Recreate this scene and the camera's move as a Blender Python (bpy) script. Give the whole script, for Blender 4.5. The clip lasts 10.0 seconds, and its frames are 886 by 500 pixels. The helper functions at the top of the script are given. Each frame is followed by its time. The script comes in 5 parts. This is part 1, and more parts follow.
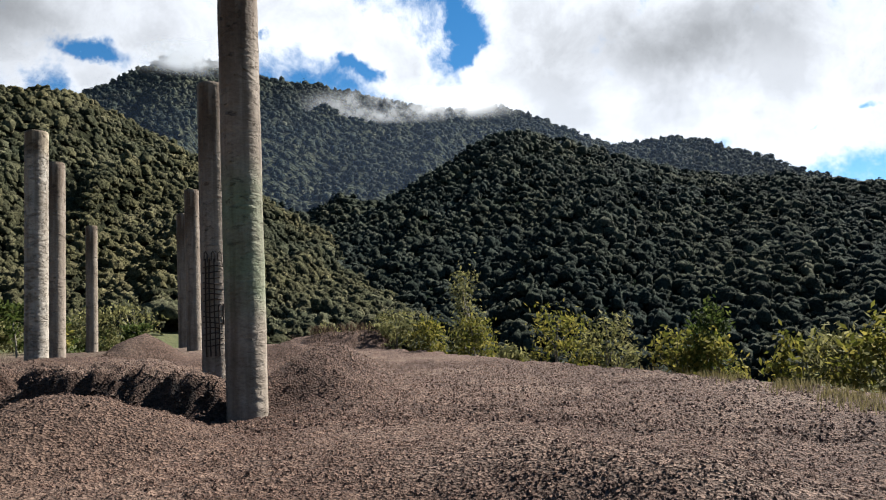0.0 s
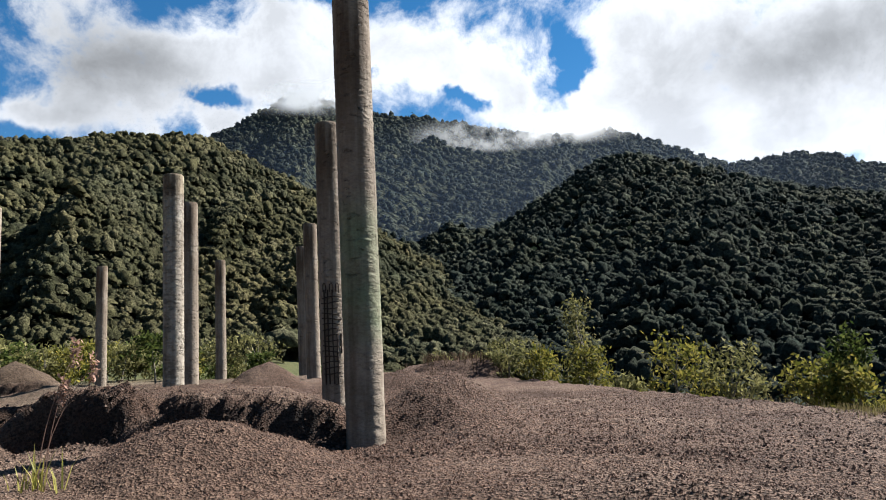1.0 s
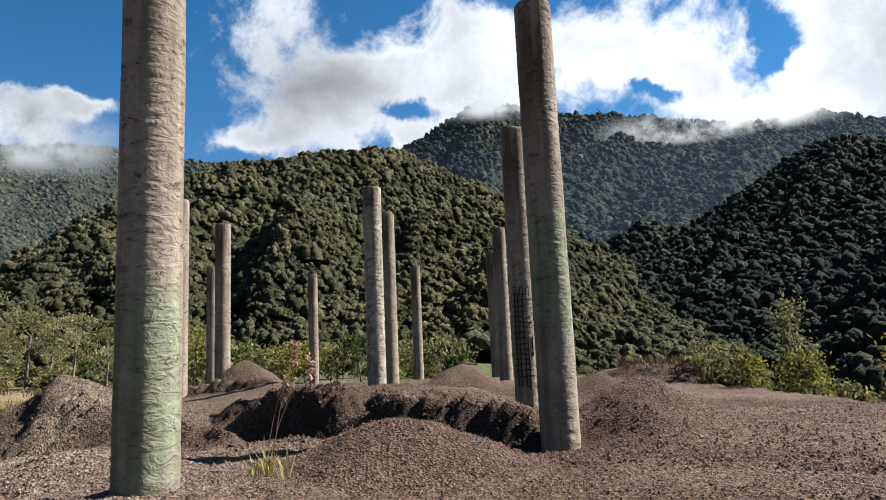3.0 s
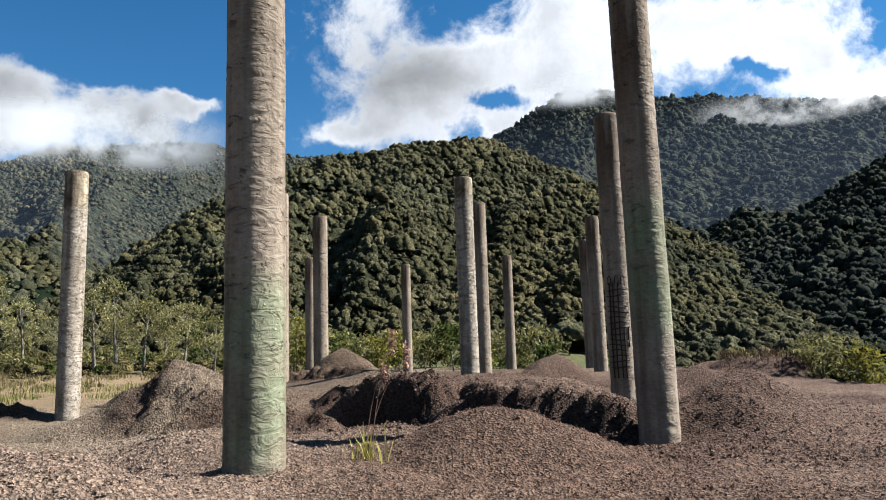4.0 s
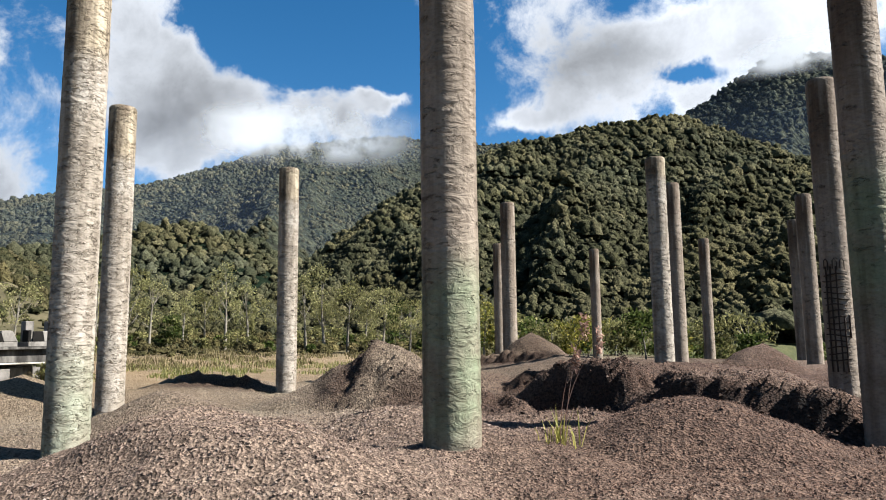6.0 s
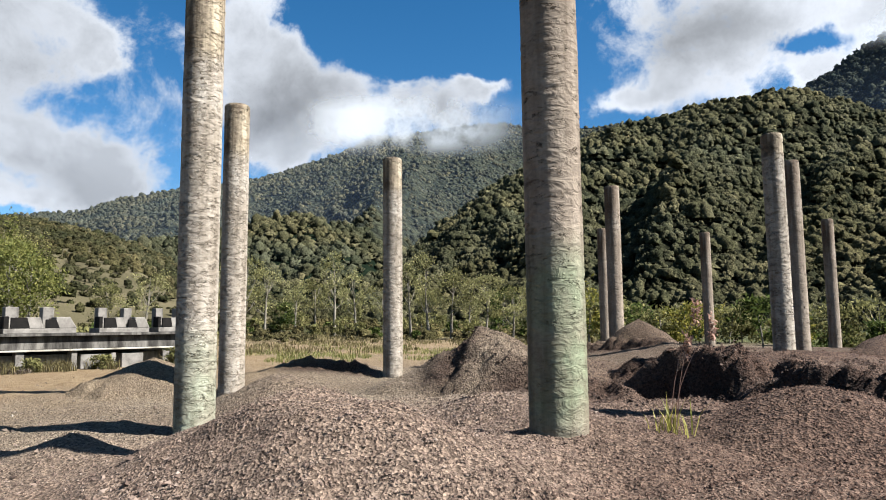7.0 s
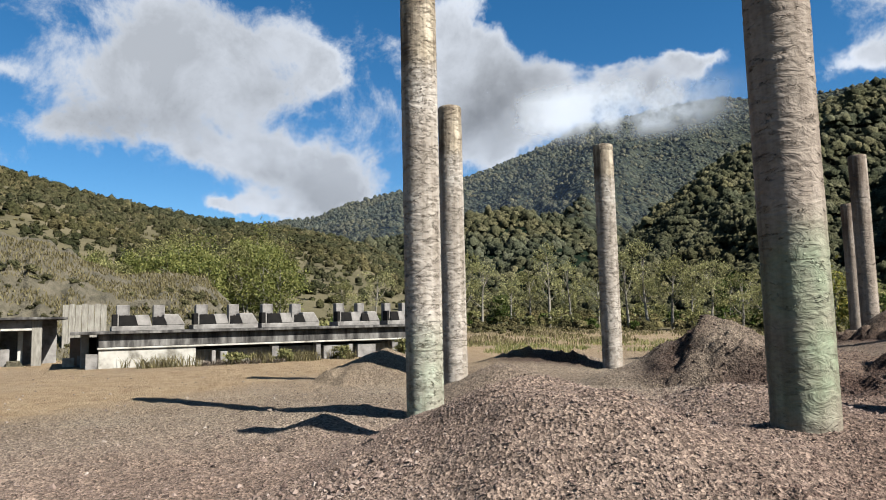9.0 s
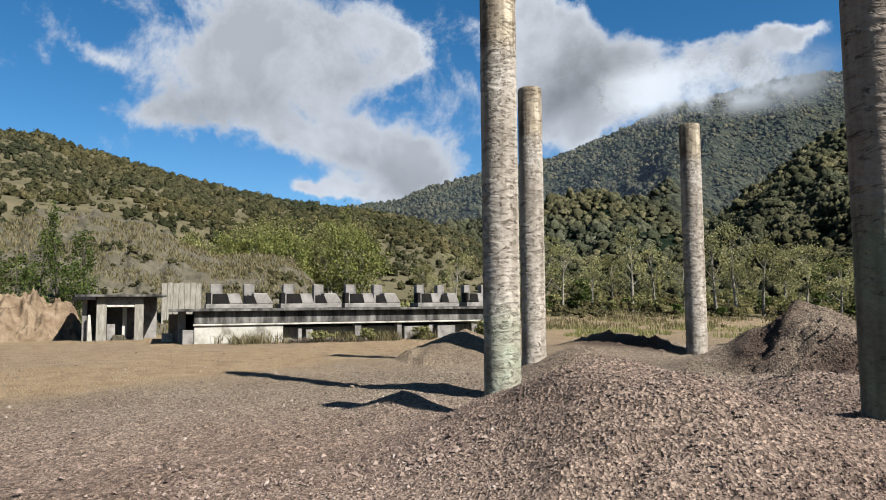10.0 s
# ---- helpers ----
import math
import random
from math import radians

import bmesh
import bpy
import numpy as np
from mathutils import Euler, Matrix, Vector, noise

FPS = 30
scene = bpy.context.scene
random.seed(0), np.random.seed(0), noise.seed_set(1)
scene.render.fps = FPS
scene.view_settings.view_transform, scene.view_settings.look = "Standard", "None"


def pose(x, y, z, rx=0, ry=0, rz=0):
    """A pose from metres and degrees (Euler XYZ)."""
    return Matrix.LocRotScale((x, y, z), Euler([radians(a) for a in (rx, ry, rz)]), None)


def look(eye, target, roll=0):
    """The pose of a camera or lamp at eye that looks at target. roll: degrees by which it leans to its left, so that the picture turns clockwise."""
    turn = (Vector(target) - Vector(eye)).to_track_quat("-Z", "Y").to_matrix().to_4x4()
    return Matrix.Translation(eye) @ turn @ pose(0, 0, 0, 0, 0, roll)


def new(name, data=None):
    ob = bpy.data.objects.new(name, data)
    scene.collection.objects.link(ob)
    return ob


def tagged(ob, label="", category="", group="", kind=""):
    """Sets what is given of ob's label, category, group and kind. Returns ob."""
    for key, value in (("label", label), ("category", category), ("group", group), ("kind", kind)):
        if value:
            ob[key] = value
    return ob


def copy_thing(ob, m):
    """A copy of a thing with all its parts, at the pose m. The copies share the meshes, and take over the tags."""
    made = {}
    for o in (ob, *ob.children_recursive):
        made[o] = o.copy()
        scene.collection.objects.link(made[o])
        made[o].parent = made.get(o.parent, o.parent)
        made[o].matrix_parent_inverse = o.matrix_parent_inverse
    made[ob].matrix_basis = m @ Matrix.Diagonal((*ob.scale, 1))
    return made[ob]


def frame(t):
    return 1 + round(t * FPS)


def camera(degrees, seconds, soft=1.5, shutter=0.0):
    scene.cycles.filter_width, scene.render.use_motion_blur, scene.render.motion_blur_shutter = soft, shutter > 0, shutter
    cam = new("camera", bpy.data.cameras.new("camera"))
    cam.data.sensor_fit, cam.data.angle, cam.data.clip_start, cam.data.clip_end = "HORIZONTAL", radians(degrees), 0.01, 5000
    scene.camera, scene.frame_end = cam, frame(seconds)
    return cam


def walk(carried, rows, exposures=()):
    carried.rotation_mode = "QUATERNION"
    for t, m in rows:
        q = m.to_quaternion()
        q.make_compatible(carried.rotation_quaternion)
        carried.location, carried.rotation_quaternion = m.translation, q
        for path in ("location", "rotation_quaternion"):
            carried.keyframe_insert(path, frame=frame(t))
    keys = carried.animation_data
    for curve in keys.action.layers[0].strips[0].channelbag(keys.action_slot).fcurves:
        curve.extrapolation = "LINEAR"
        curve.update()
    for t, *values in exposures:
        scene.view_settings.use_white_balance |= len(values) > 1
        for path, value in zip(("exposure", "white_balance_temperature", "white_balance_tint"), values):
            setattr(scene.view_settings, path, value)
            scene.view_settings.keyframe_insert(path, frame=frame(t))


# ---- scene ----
from math import sin, cos, tan, pi

# camera: a person turning slowly to the left while standing in the yard
cam = camera(65.07, 10.0, 1.0)
ROWS = [
    (0.0, 0.000, -0.000, 1.650, 0.10, 4.87, 2.84),
    (0.5, -0.015, -0.033, 1.658, 4.97, 6.25, 3.18),
    (1.0, -0.029, -0.064, 1.665, 9.17, 7.62, 3.02),
    (1.5, -0.032, -0.093, 1.671, 12.41, 8.50, 2.63),
    (2.0, -0.027, -0.111, 1.677, 16.56, 8.37, 2.87),
    (2.5, -0.023, -0.116, 1.681, 21.57, 8.67, 3.03),
    (3.0, -0.024, -0.123, 1.680, 24.69, 8.56, 2.51),
    (4.5, -0.050, -0.167, 1.671, 36.50, 7.70, 1.72),
    (5.0, -0.050, -0.184, 1.667, 40.59, 7.36, 1.40),
    (6.5, -0.062, -0.215, 1.653, 51.31, 6.84, 0.55),
    (7.0, -0.057, -0.229, 1.647, 55.86, 6.22, 0.60),
    (7.5, -0.040, -0.259, 1.641, 59.37, 6.20, 0.60),
    (8.0, -0.031, -0.289, 1.635, 62.09, 6.12, 0.67),
    (8.5, -0.034, -0.303, 1.628, 67.55, 5.82, 0.59),
    (9.0, -0.024, -0.311, 1.618, 73.34, 5.84, 1.29),
    (9.5, 0.018, -0.312, 1.606, 78.38, 5.26, 1.74),
    (10.0, 0.082, -0.302, 1.592, 79.91, 4.52, 0.44),
]
walk(cam, [(t, pose(x, y, z, 90 + pitch, roll, yaw)) for t, x, y, z, yaw, pitch, roll in ROWS], [(0, 2.05, 6260, 10), (3, 2.08, 6260, 10), (5, 2.16, 6220, 10), (8, 2.08, 6120, 10), (10, 1.87, 6080, 10)])
EYE = 1.65

# ---------------------------------------------------------------- light
SUN_AZ, SUN_EL = -51.0, 43.5      # degrees left of +y (negative: to the right), and up
sun_dir = Vector((-sin(radians(SUN_AZ)) * cos(radians(SUN_EL)), cos(radians(SUN_AZ)) * cos(radians(SUN_EL)), sin(radians(SUN_EL))))
sun = new("sun", bpy.data.lights.new("sun", "SUN"))
sun.data.energy, sun.data.angle, sun.data.color = 5.0, radians(0.6), (1.0, 0.94, 0.85)
sun.matrix_world = look(sun_dir * 50, (0, 0, 0))

world = bpy.data.worlds.new("sky")
scene.world = world
world.use_nodes = True
SKY, CLOUD = 0.032, 0.22


def sky_nodes():
    nt = world.node_tree
    nt.nodes.clear()
    N = nt.nodes.new

    def link(a, b):
        nt.links.new(a, b)

    def m(op, a, b=None, c=None, clamp=False):
        n = N("ShaderNodeMath")
        n.operation, n.use_clamp = op, clamp
        for i, v in enumerate((a, b, c)):
            if v is None:
                continue
            if isinstance(v, (int, float)):
                n.inputs[i].default_value = v
            else:
                link(v, n.inputs[i])
        return n.outputs[0]

    out = N("ShaderNodeOutputWorld")
    sky = N("ShaderNodeTexSky")
    sky.sky_type, sky.sun_disc = "NISHITA", False
    sky.sun_elevation, sky.sun_rotation = radians(SUN_EL), radians(-SUN_AZ)
    sky.altitude, sky.air_density, sky.dust_density, sky.ozone_density = 2000, 1.0, 0.0, 1.2
    bg = N("ShaderNodeBackground")
    bg.inputs["Strength"].default_value = SKY
    sat = N("ShaderNodeHueSaturation")
    sat.inputs["Saturation"].default_value, sat.inputs["Hue"].default_value = 1.34, 0.494
    link(sky.outputs[0], sat.inputs["Color"])
    link(sat.outputs[0], bg.inputs["Color"])
    co = N("ShaderNodeTexCoord")
    sep = N("ShaderNodeSeparateXYZ")
    link(co.outputs["Generated"], sep.inputs[0])
    warp = N("ShaderNodeTexNoise")
    warp.inputs["Scale"].default_value, warp.inputs["Detail"].default_value, warp.inputs["Roughness"].default_value = 7.0, 7.0, 0.6
    link(co.outputs["Generated"], warp.inputs["Vector"])
    wsep = N("ShaderNodeSeparateColor")
    link(warp.outputs["Color"], wsep.inputs[0])
    az = m("MULTIPLY", m("ARCTAN2", m("MULTIPLY", sep.outputs[0], -1.0), sep.outputs[1]), 180 / pi)
    el = m("MULTIPLY", m("ARCSINE", sep.outputs[2]), 180 / pi)
    az = m("ADD", az, m("MULTIPLY", m("SUBTRACT", wsep.outputs[0], 0.5), 10.0))
    el = m("ADD", el, m("MULTIPLY", m("SUBTRACT", wsep.outputs[1], 0.5), 7.0))
    # clouds: soft masses broken up by billowy noise
    big = N("ShaderNodeTexNoise")
    big.inputs["Scale"].default_value, big.inputs["Detail"].default_value, big.inputs["Roughness"].default_value = 9.5, 10.0, 0.66
    big.inputs["Distortion"].default_value = 0.25
    link(co.outputs["Generated"], big.inputs["Vector"])
    total = None
    for a, e, ra, re, w in CLOUDS:
        dx = m("DIVIDE", m("SUBTRACT", az, a), ra)
        dy = m("DIVIDE", m("SUBTRACT", el, e), re)
        r2 = m("ADD", m("MULTIPLY", dx, dx), m("MULTIPLY", dy, dy))
        g = m("MULTIPLY", m("EXPONENT", m("MULTIPLY", r2, -1.0)), w)
        total = g if total is None else m("ADD", total, g)
    total = m("MINIMUM", total, 1.15)
    dens = m("ADD", total, m("MULTIPLY", m("SUBTRACT", big.outputs[0], 0.5), 2.7))
    mask = N("ShaderNodeMapRange")
    mask.interpolation_type = "SMOOTHSTEP"
    mask.inputs["From Min"].default_value, mask.inputs["From Max"].default_value = 0.22, 0.92
    link(dens, mask.inputs["Value"])
    # cloud brightness: bright rims and towers, grey bellies, whiter towards the sun
    fine = N("ShaderNodeTexNoise")
    fine.inputs["Scale"].default_value, fine.inputs["Detail"].default_value = 8.0, 6.0
    mp = N("ShaderNodeMapping")
    mp.inputs["Location"].default_value = (0.03, -0.05, 0.06)
    link(co.outputs["Generated"], mp.inputs["Vector"])
    link(mp.outputs[0], fine.inputs["Vector"])
    belly = N("ShaderNodeMapRange")
    belly.inputs["From Min"].default_value, belly.inputs["From Max"].default_value = 0.6, 1.5
    belly.inputs["To Min"].default_value, belly.inputs["To Max"].default_value = 1.22, 0.82
    link(m("ADD", dens, m("MULTIPLY", m("SUBTRACT", fine.outputs[0], 0.5), 1.9)), belly.inputs["Value"])
    near_sun = N("ShaderNodeVectorMath")
    near_sun.operation = "DOT_PRODUCT"
    link(co.outputs["Generated"], near_sun.inputs[0])
    near_sun.inputs[1].default_value = sun_dir
    glow = N("ShaderNodeMapRange")
    glow.inputs["From Min"].default_value, glow.inputs["From Max"].default_value = -0.3, 0.95
    glow.inputs["To Min"].default_value, glow.inputs["To Max"].default_value = 0.76, 1.28
    link(near_sun.outputs["Value"], glow.inputs["Value"])
    shade = None
    for a, e, ra, re, w in SHADES:
        dx = m("DIVIDE", m("SUBTRACT", az, a), ra)
        dy = m("DIVIDE", m("SUBTRACT", el, e), re)
        g = m("MULTIPLY", m("EXPONENT", m("MULTIPLY", m("ADD", m("MULTIPLY", dx, dx), m("MULTIPLY", dy, dy)), -1.0)), w)
        shade = g if shade is None else m("ADD", shade, g)
    cb = N("ShaderNodeBackground")
    cb.inputs["Color"].default_value = (0.93, 0.96, 1.0, 1)
    lit = m("MULTIPLY", m("MULTIPLY", belly.outputs[0], glow.outputs[0]), m("SUBTRACT", 1.0, shade))
    link(m("MULTIPLY", lit, CLOUD), cb.inputs["Strength"])
    mix = N("ShaderNodeMixShader")
    link(mask.outputs[0], mix.inputs[0])
    link(bg.outputs[0], mix.inputs[1])
    link(cb.outputs[0], mix.inputs[2])
    link(mix.outputs[0], out.inputs["Surface"])


# grey undersides of the clouds: azimuth, elevation, half widths, depth
SHADES = [(-20.5, 19.4, 9.7, 3.4, 0.5), (30.5, 21.4, 4.3, 2.9, 0.4), (36.3, 22.1, 5.5, 5.2, 0.34), (65.8, 16.6, 4.9, 3.2, 0.32), (34.3, 22.1, 2.9, 2.6, 0.12), (87.1, 19.5, 3.9, 3.4, 0.14), (83.4, 10.4, 5.6, 0.9, 0.12), (69.0, 17.1, 5.4, 3.5, 0.34), (55.4, 17.6, 4.3, 2.2, 0.36), (96.6, 15.2, 7.8, 1.6, 0.3), (101.6, 12.9, 3.3, 0.8, 0.12), (86.6, 11.6, 6.5, 1.2, 0.18)]
# cloud masses: azimuth, elevation, half widths, weight
CLOUDS = [
    (-24.2, 19.3, 18.9, 6.8, 1.2), (-11.3, 21.3, 6.8, 6.2, 0.9), (-15.4, 15.2, 12.5, 3.5, 1.0), (7.7, 22.3, 8.1, 3.4, 1.1), (21.1, 23.3, 5.3, 3.2, 1.0), (31.2, 21.7, 2.8, 2.1, 0.8),
    (26.4, 18.4, 3.1, 1.1, 0.7), (-6.4, 18.3, 3.2, 3.0, 0.8), (2.1, 19.7, 2.2, 2.5, 0.7), (30.1, 18.8, 1.5, 1.0, -0.3), (26.6, 20.2, 2.0, 1.2, -0.4), (4.8, 19.5, 1.7, 0.8, -0.95),
    (-3.4, 20.7, 1.3, 2.5, -0.85), (-1.9, 23.8, 1.2, 1.3, -0.7), (13.5, 22.6, 0.7, 0.5, -0.7), (-28.2, 11.6, 0.7, 0.5, -0.75), (-32.6, 12.5, 1.1, 0.4, -0.8), (-29.3, 11.5, 6.6, 2.7, 0.7),
    (34.5, 23.4, 5.3, 5.8, 0.85), (40.4, 27.2, 3.6, 2.3, 0.35), (33.2, 18.7, 3.2, 2.0, 0.6), (27.3, 22.7, 3.9, 2.0, 0.8), (27.5, 18.5, 2.7, 1.2, 0.9), (39.7, 18.0, 2.9, 1.3, 1.2),
    (51.5, 19.3, 2.1, 0.7, 1.3), (26.5, 25.1, 2.0, 1.0, -0.35), (19.5, 23.3, 6.1, 5.0, 1.0), (70.3, 20.2, 3.3, 4.7, 1.05), (64.3, 18.0, 3.2, 2.5, 0.9), (68.3, 15.1, 4.5, 2.1, 0.9),
    (56.9, 18.3, 3.4, 1.9, 0.9), (27.9, 19.8, 1.2, 0.8, -0.3), (31.8, 18.9, 2.5, 1.9, 0.5), (87.2, 20.7, 3.7, 3.7, 1.05), (83.3, 20.4, 1.7, 1.8, 0.7), (84.3, 12.6, 6.3, 2.6, 1.05),
    (87.3, 9.3, 3.9, 1.2, 0.8), (73.6, 21.4, 4.3, 4.5, 0.95), (68.2, 18.0, 3.8, 2.9, 0.6), (64.5, 24.2, 4.4, 2.0, -0.5), (51.9, 23.4, 5.0, 2.6, -0.5), (62.1, 18.5, 2.2, 2.1, 0.6),
    (56.8, 18.5, 2.5, 1.6, 0.7), (69.0, 14.0, 3.3, 1.9, 0.7), (95.4, 18.6, 7.4, 4.5, 0.8), (83.9, 20.5, 2.0, 1.8, 0.8), (90.8, 9.3, 2.3, 0.6, 0.9), (96.7, 19.8, 8.6, 4.7, 0.6),
    (106.9, 18.0, 2.2, 1.1, 0.7), (100.4, 14.4, 4.8, 1.5, 0.6), (90.3, 13.3, 7.1, 1.7, 0.7), (81.9, 12.1, 3.9, 2.4, 0.6), (90.3, 9.0, 2.8, 0.6, 0.5), (-48, 14, 12, 9, 1.1),
    (150, 25, 30, 10, 0.7), (-90, 25, 40, 12, 0.7),
]
sky_nodes()


# ---------------------------------------------------------------- materials
REFLECT = 0.45


def material(name, build, rough=0.9, spec=0.2):
    mat = bpy.data.materials.new(name)
    mat.use_nodes = True
    nt = mat.node_tree
    bsdf = nt.nodes["Principled BSDF"]
    bsdf.inputs["Roughness"].default_value = rough
    bsdf.inputs["Specular IOR Level"].default_value = spec
    build(nt, bsdf)
    sock = bsdf.inputs["Base Color"]
    if sock.links:
        nt.links.new(mixc(nt, 1.0, sock.links[0].from_socket, (REFLECT, REFLECT, REFLECT), "MULTIPLY"), sock)
    return mat


def node(nt, kind, **inputs):
    n = nt.nodes.new(kind)
    for k, v in inputs.items():
        n.inputs[k.replace("_", " ")].default_value = v
    return n


def ramp(nt, src, stops):
    n = nt.nodes.new("ShaderNodeValToRGB")
    els = n.color_ramp.elements
    while len(els) < len(stops):
        els.new(0.5)
    for e, (p, c) in zip(els, stops):
        e.position, e.color = p, (*c, 1)
    nt.links.new(src, n.inputs[0])
    return n.outputs[0]


def mixc(nt, fac, a, b, mode="MIX"):
    n = nt.nodes.new("ShaderNodeMix")
    n.data_type, n.blend_type = "RGBA", mode
    for sock, v in ((n.inputs["Factor"], fac), (n.inputs[6], a), (n.inputs[7], b)):
        if isinstance(v, (int, float)):
            sock.default_value = v
        elif isinstance(v, tuple):
            sock.default_value = (*v, 1)
        else:
            nt.links.new(v, sock)
    return n.outputs[2]


def coords(nt, scale=(1, 1, 1), kind="Object"):
    co = nt.nodes.new("ShaderNodeTexCoord")
    mp = nt.nodes.new("ShaderNodeMapping")
    mp.inputs["Scale"].default_value = scale
    nt.links.new(co.outputs[kind], mp.inputs["Vector"])
    return mp.outputs[0]


def noise_tex(nt, vec, scale, detail=4, rough=0.55, dist=0.0):
    n = node(nt, "ShaderNodeTexNoise", Scale=scale, Detail=detail, Roughness=rough, Distortion=dist)
    nt.links.new(vec, n.inputs["Vector"])
    return n.outputs[0]


def voronoi(nt, vec, scale, feature="F1", out="Distance"):
    n = node(nt, "ShaderNodeTexVoronoi", Scale=scale)
    n.feature = feature
    nt.links.new(vec, n.inputs["Vector"])
    return n.outputs[out]


def bump(nt, bsdf, height, strength, distance, prev=None):
    n = node(nt, "ShaderNodeBump", Strength=strength, Distance=distance)
    nt.links.new(height, n.inputs["Height"])
    if prev is not None:
        nt.links.new(prev, n.inputs["Normal"])
    nt.links.new(n.outputs[0], bsdf.inputs["Normal"])
    return n.outputs[0]


def gravel_nodes(nt, bsdf):
    v = coords(nt)
    big = noise_tex(nt, v, 0.22, 5, 0.6)
    cells = voronoi(nt, v, 32, out="Color")
    bw = node(nt, "ShaderNodeSeparateColor")
    nt.links.new(cells, bw.inputs[0])
    at4 = node(nt, "ShaderNodeAttribute")
    at4.attribute_name = "grey"
    base = ramp(nt, big, [(0.32, (0.105, 0.065, 0.047)), (0.5, (0.175, 0.115, 0.086)), (0.66, (0.26, 0.19, 0.15))])
    base = mixc(nt, at4.outputs["Fac"], base, ramp(nt, big, [(0.3, (0.235, 0.17, 0.128)), (0.5, (0.32, 0.242, 0.186)), (0.72, (0.38, 0.3, 0.235))]))
    stone = ramp(nt, bw.outputs[0], [(0.0, (0.4, 0.37, 0.35)), (0.5, (0.95, 0.9, 0.88)), (1.0, (1.6, 1.55, 1.5))])
    col = mixc(nt, 1.0, base, stone, "MULTIPLY")
    # greyer dust west of the heaps
    sep = node(nt, "ShaderNodeSeparateXYZ")
    nt.links.new(v, sep.inputs[0])
    dusty = node(nt, "ShaderNodeMapRange")
    dusty.inputs["From Min"].default_value, dusty.inputs["From Max"].default_value = -8.0, -13.0
    nt.links.new(sep.outputs[0], dusty.inputs["Value"])
    col = mixc(nt, dusty.outputs[0], col, mixc(nt, 1.0, col, (0.92, 1.0, 0.96), "MULTIPLY"))
    # dry yellow dirt on the far yard
    at = node(nt, "ShaderNodeAttribute")
    at.attribute_name = "dirt"
    dirt = ramp(nt, noise_tex(nt, v, 1.6, 6, 0.65), [(0.3, (0.27, 0.182, 0.1)), (0.5, (0.4, 0.287, 0.165)), (0.75, (0.49, 0.37, 0.225))])
    col = mixc(nt, at.outputs["Fac"], col, dirt)
    at2 = node(nt, "ShaderNodeAttribute")
    at2.attribute_name = "grass"
    green = ramp(nt, noise_tex(nt, v, 0.5, 6, 0.65), [(0.3, (0.06, 0.075, 0.025)), (0.7, (0.15, 0.15, 0.06))])
    col = mixc(nt, at2.outputs["Fac"], col, green)
    # dark earth of the dug banks, with their shade put into the colour
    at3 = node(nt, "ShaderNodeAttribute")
    at3.attribute_name = "earth_shade"
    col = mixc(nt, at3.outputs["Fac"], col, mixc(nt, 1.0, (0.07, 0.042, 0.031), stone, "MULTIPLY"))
    nt.links.new(col, bsdf.inputs["Base Color"])
    b1 = bump(nt, bsdf, voronoi(nt, v, 32), 1.0, 0.05)
    bump(nt, bsdf, noise_tex(nt, v, 7, 6, 0.7), 0.9, 0.09, b1)


def pebble_nodes(nt, bsdf):
    g = node(nt, "ShaderNodeNewGeometry")
    col = ramp(nt, g.outputs["Random Per Island"], [(0.0, (0.085, 0.056, 0.044)), (0.35, (0.19, 0.134, 0.106)), (0.7, (0.285, 0.21, 0.168)), (0.95, (0.35, 0.27, 0.218)), (1.0, (0.43, 0.355, 0.3))])
    sep = node(nt, "ShaderNodeSeparateXYZ")
    nt.links.new(coords(nt), sep.inputs[0])
    pale = node(nt, "ShaderNodeAttribute")
    pale.attribute_name = "pale"
    col = mixc(nt, pale.outputs["Fac"], mixc(nt, 1.0, col, (0.56, 0.43, 0.36), "MULTIPLY"), col)
    dusty = node(nt, "ShaderNodeMapRange")
    dusty.inputs["From Min"].default_value, dusty.inputs["From Max"].default_value = -8.0, -13.0
    nt.links.new(sep.outputs[0], dusty.inputs["Value"])
    col = mixc(nt, dusty.outputs[0], col, mixc(nt, 1.0, col, (0.9, 0.98, 0.95), "MULTIPLY"))
    nt.links.new(col, bsdf.inputs["Base Color"])


def clod_nodes(nt, bsdf):
    g = node(nt, "ShaderNodeNewGeometry")
    nt.links.new(ramp(nt, g.outputs["Random Per Island"], [(0.0, (0.03, 0.02, 0.016)), (0.6, (0.085, 0.058, 0.045)), (1.0, (0.17, 0.125, 0.1))]), bsdf.inputs["Base Color"])


